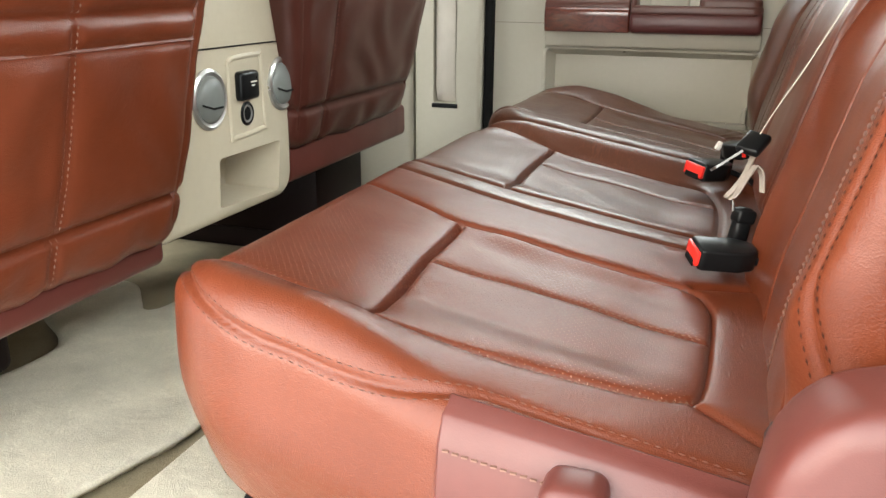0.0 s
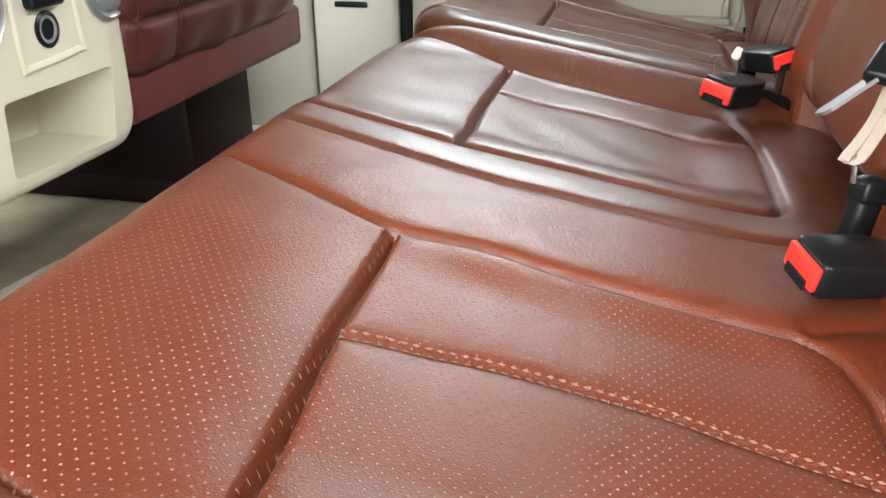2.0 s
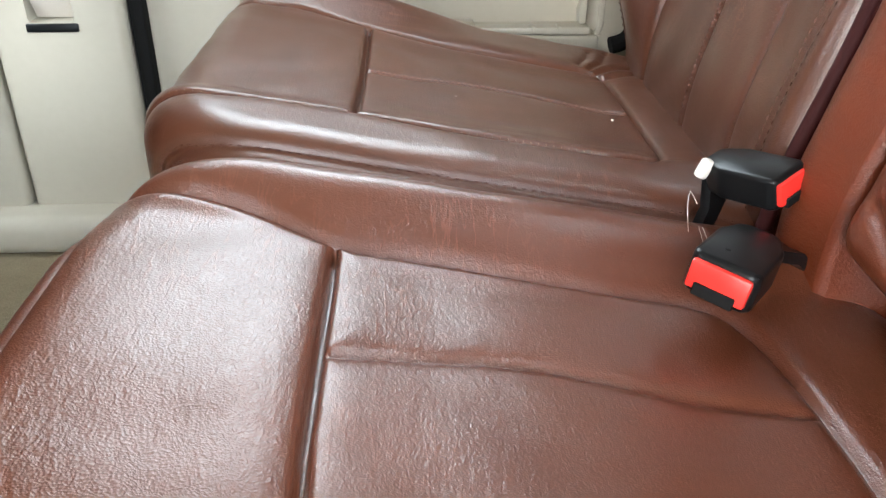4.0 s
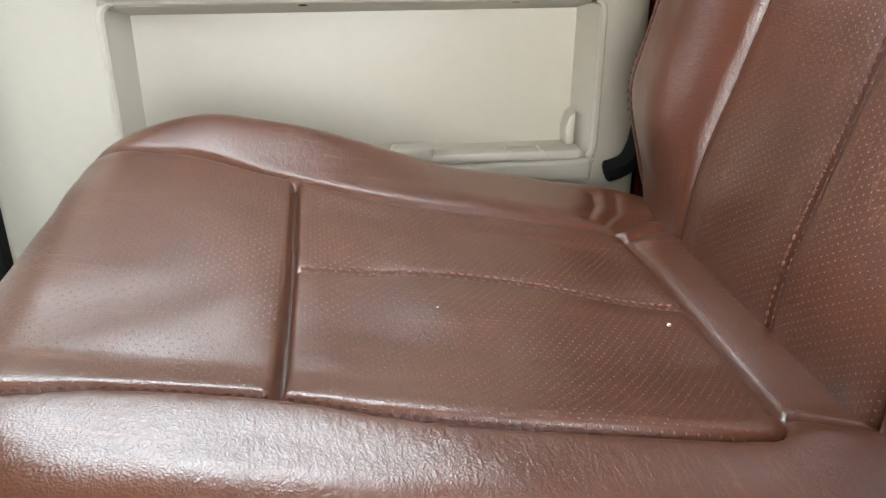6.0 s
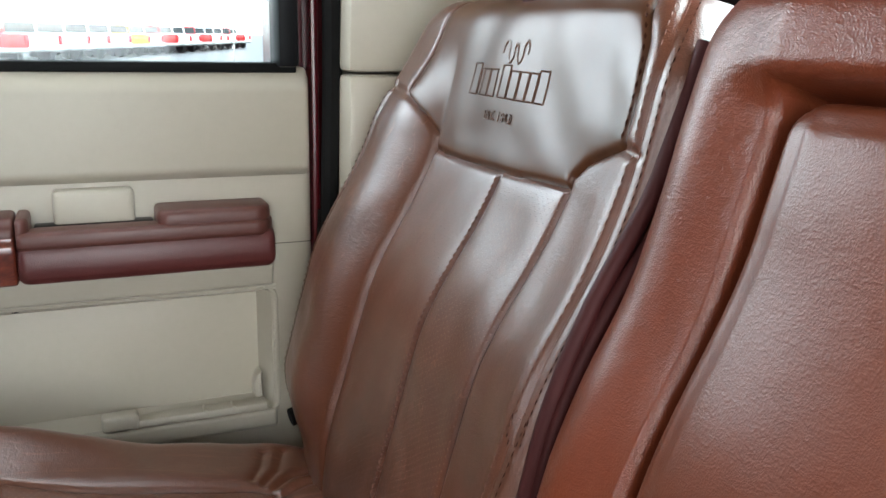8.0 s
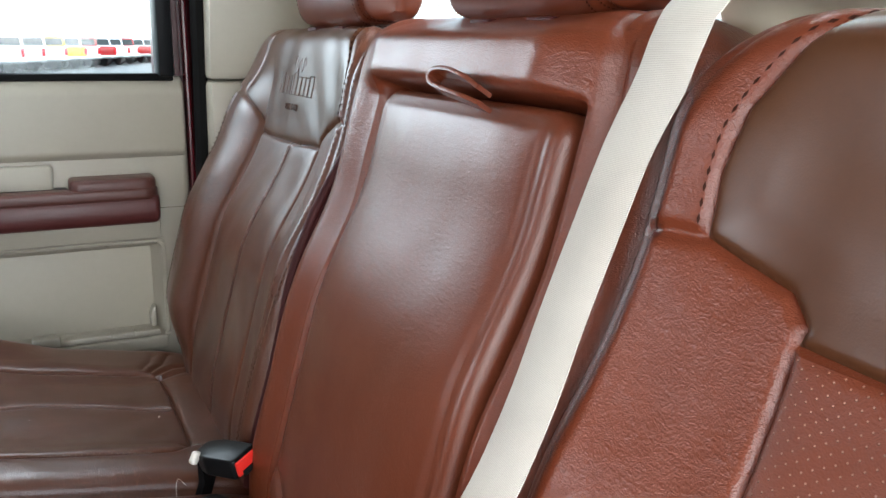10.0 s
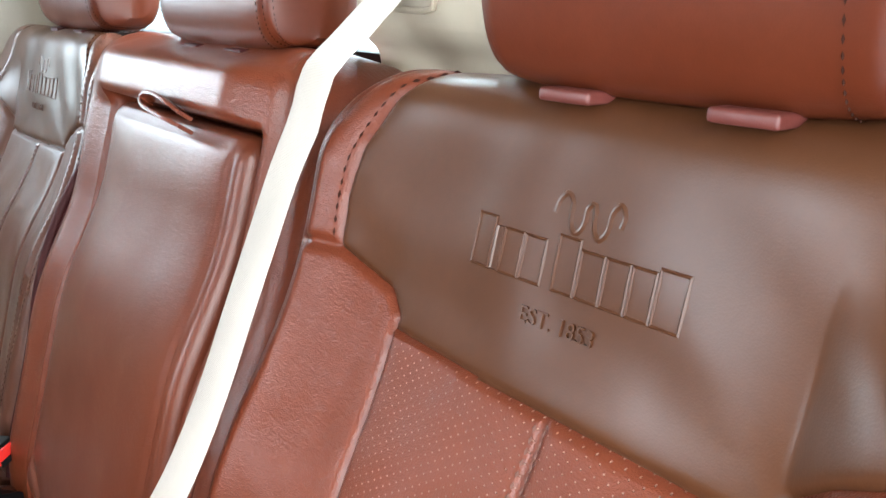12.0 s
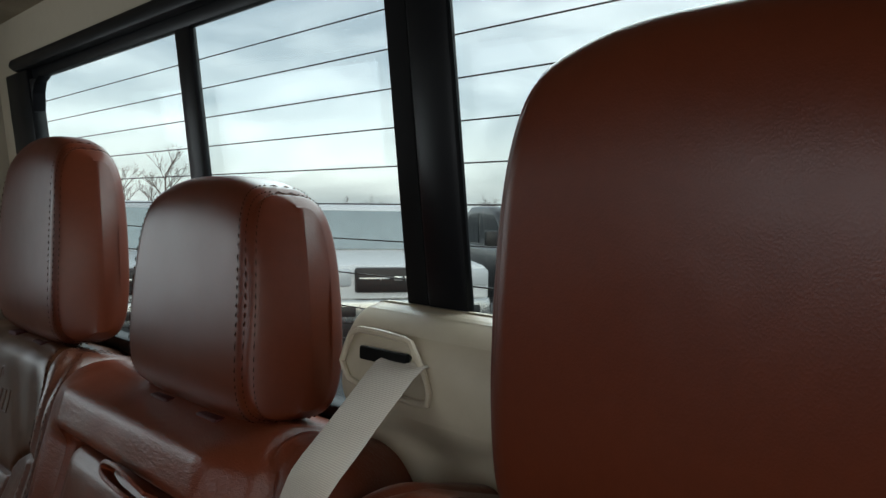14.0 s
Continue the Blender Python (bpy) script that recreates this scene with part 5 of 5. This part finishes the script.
buckle(aim((0.454, 0.458, 0.421), (-0.90, -0.35, 0.08), 10), "black seat belt buckle with a red button on the bench", (0.515, 0.490, 0.395))
buckle(aim((0.426, 0.895, 0.421), (-0.62, -0.77, 0.10), 8) @ Matrix.Scale(1.12, 4), "black seat belt buckle lying tilted beside the seat gap", (0.490, 0.945, 0.385))
buckle(aim((0.456, 0.984, 0.438), (0.55, -0.80, 0.12), -10), "black seat belt buckle turned to the back at the seat gap", (0.432, 0.990, 0.380))
frz = thing("loose_threads", (0.41, 0.935, 0.42), "white frayed threads stuck by the buckle", "thread")
for line in ([(0.413, 0.947, 0.434), (0.405, 0.942, 0.446), (0.401, 0.932, 0.440), (0.401, 0.924, 0.426)], [(0.409, 0.922, 0.430), (0.413, 0.907, 0.418), (0.417, 0.900, 0.409)],
             [(0.407, 0.924, 0.430), (0.409, 0.910, 0.418), (0.411, 0.902, 0.408)]):
    part("thread", Geo().tube(smooth_line(line, 0.006), 0.00018, 5), M_WHITE, frz)
part("tape", Geo().box((-0.005, -0.004, -0.008), (0.005, 0.004, 0.007), 0.0032, 3, pose(0.430, 0.988, 0.442, 10, 25, 40)), M_WHITE, frz, "crumpled white tape")

# ---------------------------------------------------------------- floor mat
mat_t = thing("floor_mat", (-0.35, 0.45, FLOOR), "light beige carpet mat lying on the floor", "floor mat")
MAT_EDGE = smooth_line([(-0.20, 1.02), (-0.205, 0.70), (-0.212, 0.45), (-0.235, 0.35), (-0.262, 0.22), (-0.290, 0.02), (-0.33, -0.03), (-0.60, -0.04), (-0.655, 0.02), (-0.665, 0.20), (-0.625, 0.36), (-0.580, 0.47), (-0.568, 0.555), (-0.585, 0.60), (-0.680, 0.668), (-0.712, 0.72), (-0.716, 0.81), (-0.690, 0.87), (-0.640, 0.872), (-0.585, 0.815), (-0.556, 0.785), (-0.538, 0.80), (-0.530, 0.86), (-0.50, 0.98), (-0.42, 1.03), (-0.20, 1.02)], 0.01)
mx, my = np.meshgrid(np.linspace(-0.73, -0.19, 91), np.linspace(-0.05, 1.04, 151), indexing="ij")
mq = np.arange(91 * 151).reshape(91, 151)
mq = np.stack([mq[:-1, :-1], mq[1:, :-1], mq[1:, 1:], mq[:-1, 1:]], -1).reshape(-1, 4)
mu, mv = mx.reshape(-1).copy(), my.reshape(-1).copy()
mq = mq[inside(mu[mq].mean(1), mv[mq].mean(1), MAT_EDGE[:-1])]
times_used = np.bincount(mq.reshape(-1), minlength=len(mu))
rim_v = np.nonzero((times_used > 0) & (times_used < 4))[0]
_, mu[rim_v], mv[rim_v] = nearest_on(mu[rim_v], mv[rim_v], MAT_EDGE)
rise = poly_distance(mu, mv, MAT_EDGE)
mz = FLOOR + 0.026 - 0.006 * np.exp(-rise / 0.006) + 0.004 * np.sin(mu * 19) * np.sin(mv * 13) + 0.010 * bell(mu, -2.0, -0.62, 0.10)
used, inv_q = np.unique(mq, return_inverse=True)
g = Geo().raw(np.stack([mu, mv, mz], -1)[used].tolist(), inv_q.reshape(-1, 4).tolist())
mo = part("carpet_sheet", g, M_MAT, mat_t)
sol = mo.modifiers.new("thickness", "SOLIDIFY")
sol.thickness = 0.012
mat2 = thing("floor_carpet_piece", (-0.1, 0.4, FLOOR), "light beige carpet strip below the rear seat", "floor mat")
part("carpet_sheet", Geo().box((-0.196, -0.06, FLOOR), (0.12, 0.98, FLOOR + 0.016), 0.006, 2), M_MAT, mat2)

# ---------------------------------------------------------------- centre console
con = thing("center_console", (-0.45, 0.65, FLOOR), "tan plastic centre console with rear vents and a cubby", "console")
cb = part("housing", Geo().prism([(0.475, 0.352), (0.790, 0.350), (0.812, 0.360), (0.822, 0.382), (0.824, 0.52), (0.806, 0.60), (0.780, 0.668), (0.500, 0.668), (0.470, 0.60), (0.455, 0.40)], 0, -1.05, -0.235, 0.016, 4), M_TAN, con)
carve(cb, Geo().prism([(0.612, 0.372), (0.772, 0.364), (0.784, 0.440), (0.618, 0.440)], 0, -0.34, -0.20, 0.005, 2))
part("pedestal", Geo().box((-1.00, 0.54, FLOOR), (-0.86, 0.74, 0.37), 0.02), M_BLACKSEAT, con)
part("lid_joint", Geo().box((-0.2365, 0.500, 0.5855), (-0.2335, 0.792, 0.5875)), M_RUBBER, con)
part("lid", Geo().prism([(0.49, 0.664), (0.79, 0.664), (0.775, 0.70), (0.505, 0.70)], 0, -0.75, -0.25, 0.012, 3), M_TAN, con)
fr = Geo().tube([(-0.2355, y, z) for y, z in smooth_line([(0.652, 0.562), (0.652, 0.470), (0.660, 0.462), (0.736, 0.466), (0.742, 0.474), (0.738, 0.566), (0.730, 0.572), (0.660, 0.570), (0.652, 0.562)], 0.006)], 0.004, 8)
part("panel_rim", fr, M_TAN, con)
for y, z in ((0.602, 0.522), (0.795, 0.524)):
    v = part("vent", Geo().lathe([(0.040, -0.01), (0.040, 0.006), (0.036, 0.009), (0.033, 0.007)], 40, Matrix.Translation((-0.238, y, z)) @ Matrix.Rotation(radians(90), 4, "Y")), M_RING, con, "silver ring of a round vent")
    part("vent_ball", Geo().lathe([(0.0325, -0.004), (0.031, 0.008), (0.026, 0.013), (0.015, 0.017), (0.004, 0.018)], 32, Matrix.Translation((-0.238, y, z)) @ Matrix.Rotation(radians(90), 4, "Y")), M_VENT, v, "grey vent ball")
    part("vent_slot", Geo().tube([(-0.2235, y - 0.028, z - 0.004), (-0.2190, y - 0.010, z - 0.010), (-0.2195, y + 0.012, z - 0.010)], 0.0014, 6), M_RUBBER, v)
sw = part("switch", Geo().box((-0.240, 0.668, 0.512), (-0.222, 0.716, 0.552), 0.006, 3), M_BLACK, con, "black rocker switch")
part("mark", joined(Geo().box((-0.2222, 0.690, 0.536), (-0.2214, 0.706, 0.538)), Geo().box((-0.2222, 0.692, 0.531), (-0.2214, 0.700, 0.533))), M_WHITE, sw)
so = part("socket", Geo().lathe([(0.017, -0.006), (0.017, 0.003), (0.014, 0.005), (0.0125, 0.002)], 28, Matrix.Translation((-0.2365, 0.694, 0.492)) @ Matrix.Rotation(radians(90), 4, "Y")), M_BLACK, con, "black power socket")
part("socket_ring", Geo().lathe([(0.0125, -0.002), (0.0125, 0.0035), (0.0100, 0.0035), (0.0095, -0.001)], 28, Matrix.Translation((-0.2365, 0.694, 0.492)) @ Matrix.Rotation(radians(90), 4, "Y")), M_RING, so)
con.location, con.scale = (-0.488, 0.678, 0.037), (1.0, 1.085, 1.10)


# ---------------------------------------------------------------- front seats seen from behind
def front_seat(y0, y1, z0, x_bottom, lean, label, mats, inner, widen, base_back, base_out, hang):
    th = thing("front_seat", (x_bottom - 0.2, (y0 + y1) / 2, FLOOR), label, "seat", "front seats")
    c, s = math.cos(lean), math.sin(lean)
    B = Matrix(((s, 0, c, x_bottom), (0, -1, 0, 0), (c, 0, -s, z0), (0, 0, 0, 1)))

    def top_fs(a, b):
        return -0.010 * bell(a, 0.30, 0.9, 0.2) + 0 * b
    w0, w1 = -y1, -y0
    band = [(0.072, w0), (0.072, (w0 + w1) / 2), (0.072, w1)]
    pocket = [(0.275, w0 + 0.02), (0.272, (w0 + w1) / 2), (0.275, w1 - 0.02)]
    pocket2 = [(0.312, w0 + 0.02), (0.309, (w0 + w1) / 2), (0.312, w1 - 0.02)]
    vs = w0 + inner
    vert = smooth_line([(0.0, vs + 0.022), (0.05, vs + 0.020), (0.18, vs + 0.006), (0.30, vs), (0.62, vs - 0.005)], 0.01)
    edge_l = smooth_line([(0.035, w0 + 0.020), (0.30, w0 + 0.022), (0.60, w0 + 0.03)], 0.01)
    edge_r = smooth_line([(0.035, w1 - 0.020), (0.30, w1 - 0.022), (0.60, w1 - 0.03)], 0.01)
    p = Pad(0.0, 0.62, w0, w1, 0.040, 0.026, 0.11, top_fs, B,
            [(band, 0.007, 0.005), (pocket, 0.003, 0.004), (pocket2, 0.006, 0.006), (vert, 0.003, 0.004), (edge_l, 0.004, 0.005), (edge_r, 0.004, 0.005)], 0.006, 0.0, 0.0035, 4.0)
    mid_y = -(y0 + y1) / 2
    p.warp = lambda a, b: (a, mid_y + (b - mid_y) * (1 + widen * np.clip(a, 0, 0.35)))
    ob = p.cover([], th, ("seat_back", mats[0], "saddle leather seat back with a map pocket"), 0.007)[0]
    part("stitching", p.stitches(vert, 0.0075, 0.005, 0.004), M_STITCH, ob)
    part("stitching", p.stitches(vert, 0.0075, 0.005, -0.004), M_STITCH, ob)
    part("stitching", p.stitches(band, 0.0075, 0.005, -0.004), M_STITCH, ob)
    part("piping", joined(p.cord(edge_l, 0.004, 0.001), p.cord(edge_r, 0.004, 0.001), p.cord(pocket, 0.003, 0.001)), mats[0], ob)
    part("back_skirt", Geo().box((x_bottom - 0.13, y0 + 0.010, z0 - hang), (x_bottom - 0.012, y1 - 0.010 + base_out * 0.5, z0 + 0.010), 0.012, 3), M_VINYL, th, "rose-brown vinyl skirt")
    part("cushion", Geo().box((x_bottom - 0.62, y0, z0 - 0.06), (x_bottom - 0.10, y1, z0 + 0.07), 0.05, 4), mats[0], th)
    part("seat_base", Geo().box((x_bottom - 0.60, y0 + 0.05 + base_out * 2.2, FLOOR + 0.05), (x_bottom - base_back, y1 - 0.05 + base_out, z0 - 0.05), 0.015), M_BLACKSEAT, th)
    for yy in (y0 + 0.07 + base_out * 2.2, y1 - 0.10 + base_out):
        part("rail", Geo().box((x_bottom - 0.60, yy, FLOOR), (x_bottom - base_back - 0.04, yy + 0.035, FLOOR + 0.05), 0.006), M_BLACKSEAT, th)
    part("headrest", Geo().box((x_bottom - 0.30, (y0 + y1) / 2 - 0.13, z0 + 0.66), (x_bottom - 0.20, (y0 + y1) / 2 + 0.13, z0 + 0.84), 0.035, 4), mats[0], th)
    return th


front_seat(0.0, 0.512, 0.346, -0.262, radians(13), "saddle-brown leather front seat with a stitched map pocket", (M_LEATHER, M_VINYL), 0.215, 0.35, 0.27, 0.0, 0.032)
front_seat(0.865, 1.385, 0.405, -0.275, radians(13), "saddle-brown leather front passenger seat, leaned back", (M_LEATHER_SHADED, M_VINYL), 0.395, 0.7, 0.14, 0.14, 0.062)

# ---------------------------------------------------------------- outside
GROUND = -0.72
structure("ground", Geo().raw([(-400, -400, GROUND), (400, -400, GROUND), (400, 400, GROUND), (-400, 400, GROUND)], [(0, 1, 2, 3)]),
          plastic("wet_asphalt", (0.085, 0.088, 0.092), 0.6, 0.3, drift=0.25, scale=90.0), "grey wet asphalt of the car park", "ground", smooth=False)
M_TYRE = plastic("tyre_rubber", (0.016, 0.016, 0.017), 0.8, 0.1)
# Pale half-metal base paints the sky's reflection into the windscreens.
M_CARGLASS = plastic("sky_pale_windscreen", (0.36, 0.42, 0.43), 0.08, 0.0, spec=1.0, metal=0.5)
M_TINTED = plastic("tinted_car_glass", (0.020, 0.026, 0.028), 0.10, 0.0, spec=0.4)
M_LAMP = plastic("headlamp_lens", (0.62, 0.64, 0.66), 0.12, 0.0, spec=0.8)
M_TAIL = plastic("tail_lamp_red", (0.55, 0.012, 0.016), 0.2, 0.0)
M_GRILLE = plastic("black_grille", (0.014, 0.014, 0.015), 0.4, 0.0)


def paint(name, c):
    return plastic(name, c, 0.24, 0.0, spec=0.7, drift=0.02)


def pickup(name, mat, label, base):
    """A crew-cab pickup, front at -x, on the ground at the origin."""
    tr = thing(name, base, label, "pickup truck", "parked trucks")
    m = Matrix.Translation(base)
    b = part("body", Geo().prism([(-2.85, 0.55), (-2.88, 0.95), (-2.78, 1.16), (-1.30, 1.24), (-0.85, 1.28), (2.85, 1.28), (2.88, 0.55), (2.30, 0.48), (-2.40, 0.45)], 1, -0.98, 0.98, 0.07, 3, m), mat, tr)
    cabg = Geo().prism([(-1.25, 1.20), (-0.48, 1.80), (-0.20, 1.86), (0.75, 1.86), (0.98, 1.78), (1.10, 1.20)], 1, -0.86, 0.86, 0.07, 3, m)
    part("cab", cabg, mat, tr)
    part("windscreen", Geo().raw([m @ Vector(p) for p in ((-1.19, -0.76, 1.27), (-1.19, 0.76, 1.27), (-0.535, 0.68, 1.77), (-0.535, -0.68, 1.77))], [(0, 1, 2, 3)]), M_CARGLASS, tr, smooth=False)
    part("rear_window", Geo().raw([m @ Vector(p) for p in ((1.106, -0.70, 1.33), (1.106, 0.70, 1.33), (1.012, 0.66, 1.74), (1.012, -0.66, 1.74))], [(0, 1, 2, 3)]), M_TINTED, tr, smooth=False)
    for sg in (-1, 1):
        part("side_window", Geo().prism([(-0.95, 1.30), (-0.42, 1.74), (0.20, 1.76), (0.20, 1.30)], 1, sg * 0.855, sg * 0.868, 0.0, 1, m), M_TINTED, tr, smooth=False)
        part("side_window", Geo().prism([(0.28, 1.30), (0.28, 1.76), (0.78, 1.74), (0.92, 1.30)], 1, sg * 0.855, sg * 0.868, 0.0, 1, m), M_TINTED, tr, smooth=False)
        part("headlamp", Geo().box((-2.905, sg * 0.80 - 0.16, 0.93), (-2.72, sg * 0.80 + 0.16, 1.12), 0.03, 2, m), M_LAMP, tr)
        part("tail_lamp", Geo().box((2.80, sg * 0.88 - 0.09, 0.82), (2.90, sg * 0.88 + 0.09, 1.20), 0.02, 2, m), M_TAIL, tr)
        part("mirror", Geo().box((-0.98, sg * 1.06 - 0.10, 1.30), (-0.88, sg * 1.06 + 0.10, 1.52), 0.03, 2, m), M_GRILLE, tr)
        part("fog_lamp", Geo().box((-2.985, sg * 0.72 - 0.12, 0.60), (-2.93, sg * 0.72 + 0.12, 0.72), 0.02, 2, m), M_GRILLE, tr)
        for x in (-1.85, 1.75):
            w = part("wheel", Geo().lathe([(0.24, -0.13), (0.37, -0.13), (0.40, -0.10), (0.40, 0.10), (0.37, 0.13), (0.24, 0.13)], 28, m @ pose(x, sg * 0.88, 0.40, 90, 0, 0)), M_TYRE, tr)
            part("rim", Geo().lathe([(0.235, 0.0), (0.235, 0.135), (0.16, 0.10), (0.05, 0.13)], 16, m @ pose(x, sg * 0.88, 0.40, 90 if sg < 0 else -90, 0, 0)), M_CHROME, w)
    part("grille", Geo().box((-2.92, -0.60, 0.86), (-2.80, 0.60, 1.14), 0.03, 2, m), M_GRILLE, tr)
    part("grille_bar", Geo().box((-2.935, -0.56, 1.005), (-2.90, -0.22, 1.035), 0.008, 2, m), M_CHROME, tr)
    part("grille_bar", Geo().box((-2.935, 0.22, 1.005), (-2.90, 0.56, 1.035), 0.008, 2, m), M_CHROME, tr)
    part("badge", joined(*[Geo().box((-2.94, o, 0.99), (-2.90, o + 0.10, 1.05), 0.01, 2, m) for o in (-0.17, -0.05, 0.07)]), M_CHROME, tr)
    part("bumper", Geo().box((-2.97, -0.98, 0.52), (-2.75, 0.98, 0.80), 0.06, 3, m), M_CHROME, tr)
    part("bumper_opening", Geo().box((-2.985, -0.50, 0.60), (-2.94, 0.50, 0.70), 0.02, 2, m), M_GRILLE, tr)
    part("rear_bumper", Geo().box((2.80, -0.95, 0.50), (3.00, 0.95, 0.72), 0.05, 3, m), M_CHROME, tr)
    part("tailgate", Geo().box((2.86, -0.76, 0.76), (2.895, 0.76, 1.22), 0.02, 2, m), mat, tr)
    return tr


def heading(x, y, deg):
    return pose(x, y, GROUND, 0, 0, deg)


M_WHITEPAINT, M_SILVER, M_REDPAINT = paint("white_paint", (0.80, 0.80, 0.80)), paint("silver_paint", (0.50, 0.51, 0.52)), paint("red_paint", (0.42, 0.02, 0.02))
M_YELLOW, M_DARK = paint("yellow_paint", (0.75, 0.52, 0.03)), paint("black_paint", (0.02, 0.021, 0.023))
white_truck = pickup("pickup_truck", M_WHITEPAINT, "white crew-cab pickup truck parked outdoors", (8.45, 10.1, GROUND))
white_truck.matrix_basis = heading(7.67, 9.83, 63)
silver_truck = pickup("pickup_truck", M_SILVER, "silver crew-cab pickup truck parked outdoors", (6.45, 11.5, GROUND))
silver_truck.matrix_basis = heading(5.26, 11.06, 63)
red_truck = pickup("pickup_truck", M_REDPAINT, "red crew-cab pickup truck parked outdoors", (0, 60, GROUND))
dark_truck = pickup("pickup_truck", M_DARK, "black crew-cab pickup truck parked outdoors", (0, 60, GROUND))
dark_truck.matrix_basis = heading(10.08, 8.60, 63)
yellow_truck = pickup("pickup_truck", M_YELLOW, "yellow crew-cab pickup truck parked outdoors", (0, 60, GROUND))
row = [red_truck, silver_truck, white_truck, white_truck, white_truck, yellow_truck, white_truck, red_truck, white_truck, white_truck, red_truck, white_truck, silver_truck, white_truck, red_truck, white_truck]
for k, tr in enumerate(row):
    m = heading(-3.9 + 1.12 * k, 41.5 + 2.9 * k, -62 + 2 * (k % 3))
    if (tr is red_truck and k == 0) or tr is yellow_truck:
        tr.matrix_basis = m
    else:
        copy_thing(tr, m)


# bare winter trees on the horizon
def bare_tree(seed, height, name, label):
    rnd = random.Random(seed)
    g, twigs = Geo(), Geo()

    def grow(p, d, length, r, depth, out):
        q = p + d * length
        out.tube([p, p.lerp(q, 0.5) + Vector((rnd.uniform(-1, 1), rnd.uniform(-1, 1), 0)) * length * 0.04, q], [r, r * 0.8, r * 0.6], 5 if depth > 2 else 4, False)
        if depth == 0:
            return
        for _ in range(3 if depth > 1 else 4):
            n = (d + Vector((rnd.uniform(-1, 1), rnd.uniform(-1, 1), rnd.uniform(-0.15, 0.7))) * 0.75).normalized()
            grow(p.lerp(q, rnd.uniform(0.55, 1.0)), n, length * rnd.uniform(0.58, 0.78), r * 0.5, depth - 1, twigs)
    grow(Vector((0, 0, 0)), Vector((0, 0, 1)), height * 0.34, height * 0.022, 5, g)
    t = thing(name, (0, 0, 0), label, "tree", "bare trees beyond the car park")
    part("trunk", g, M_BARK, t)
    part("crown", twigs, M_BARK, t)
    return t


# Bark colour lightened to put distance haze on the trees and brush.
M_BARK = plastic("haze_paled_bark", (0.17, 0.145, 0.125), 0.9, 0.3, scale=60.0)
spots = [(21.6, 56.0, 6.6), (24.6, 55.0, 7.0), (27.6, 69.8, 6.0), (29.5, 69.0, 6.4), (22.6, 61.0, 5.6), (20.0, 57.0, 6.2), (36.8, 47.7, 4.3), (44.1, 61.0, 4.0), (43.3, 42.2, 4.4), (53.9, 52.6, 4.2), (47.1, 58.7, 3.6)]
a_tree, b_tree = bare_tree(3, 8.0, "bare_tree", "leafless grey-brown tree beyond the car park"), bare_tree(8, 8.0, "bare_tree", "leafless grey-brown tree beyond the car park")
for k, (x, y, h) in enumerate(spots):
    src = a_tree if k % 2 else b_tree
    m = pose(x, y, GROUND - 0.05, 0, 0, 47 * k) @ Matrix.Scale(h / 8.0, 4)
    if k < 2:
        src.matrix_basis = m
    else:
        copy_thing(src, m)
hz = Geo()
rr = random.Random(5)
for k in range(2600):
    a = radians(rr.uniform(8, 74))
    d = rr.uniform(75, 95)
    s = rr.uniform(0.4, 1.1)
    p = Vector((d * math.cos(a), d * math.sin(a), GROUND))
    hz.tube([p, p + Vector((rr.uniform(-0.4, 0.4), rr.uniform(-0.4, 0.4), s)), p + Vector((rr.uniform(-1, 1), rr.uniform(-1, 1), s * 1.5))], [0.16, 0.10, 0.03], 4, False)
tagged(part("distant_brush", hz, M_BARK), "grey brush line far beyond the car park", "brush", kind="stuff")


def flag(x, y, h, mat, label):
    f = thing("pennant_flag", (x, y, GROUND), label, "flag", "flags over the car park")
    part("pole", Geo().tube([(x, y, GROUND), (x, y, GROUND + h)], 0.03, 8), M_CHROME, f)
    part("cloth", Geo().prism([(0.0, 0.0), (0.9, -0.35), (0.7, -1.2), (0.0, -0.9)], 1, y - 0.01, y + 0.01, 0.0, 1, Matrix.Translation((x + 0.03, 0, GROUND + h))), mat, f)


for x, y, h in ((-3.5, 20.5, 5.0), (5.5, 33.0, 5.5), (9.0, 36.0, 5.2), (10.5, 41.0, 5.6)):
    flag(x, y, h, M_REDPAINT, "red feather flag on a pole")
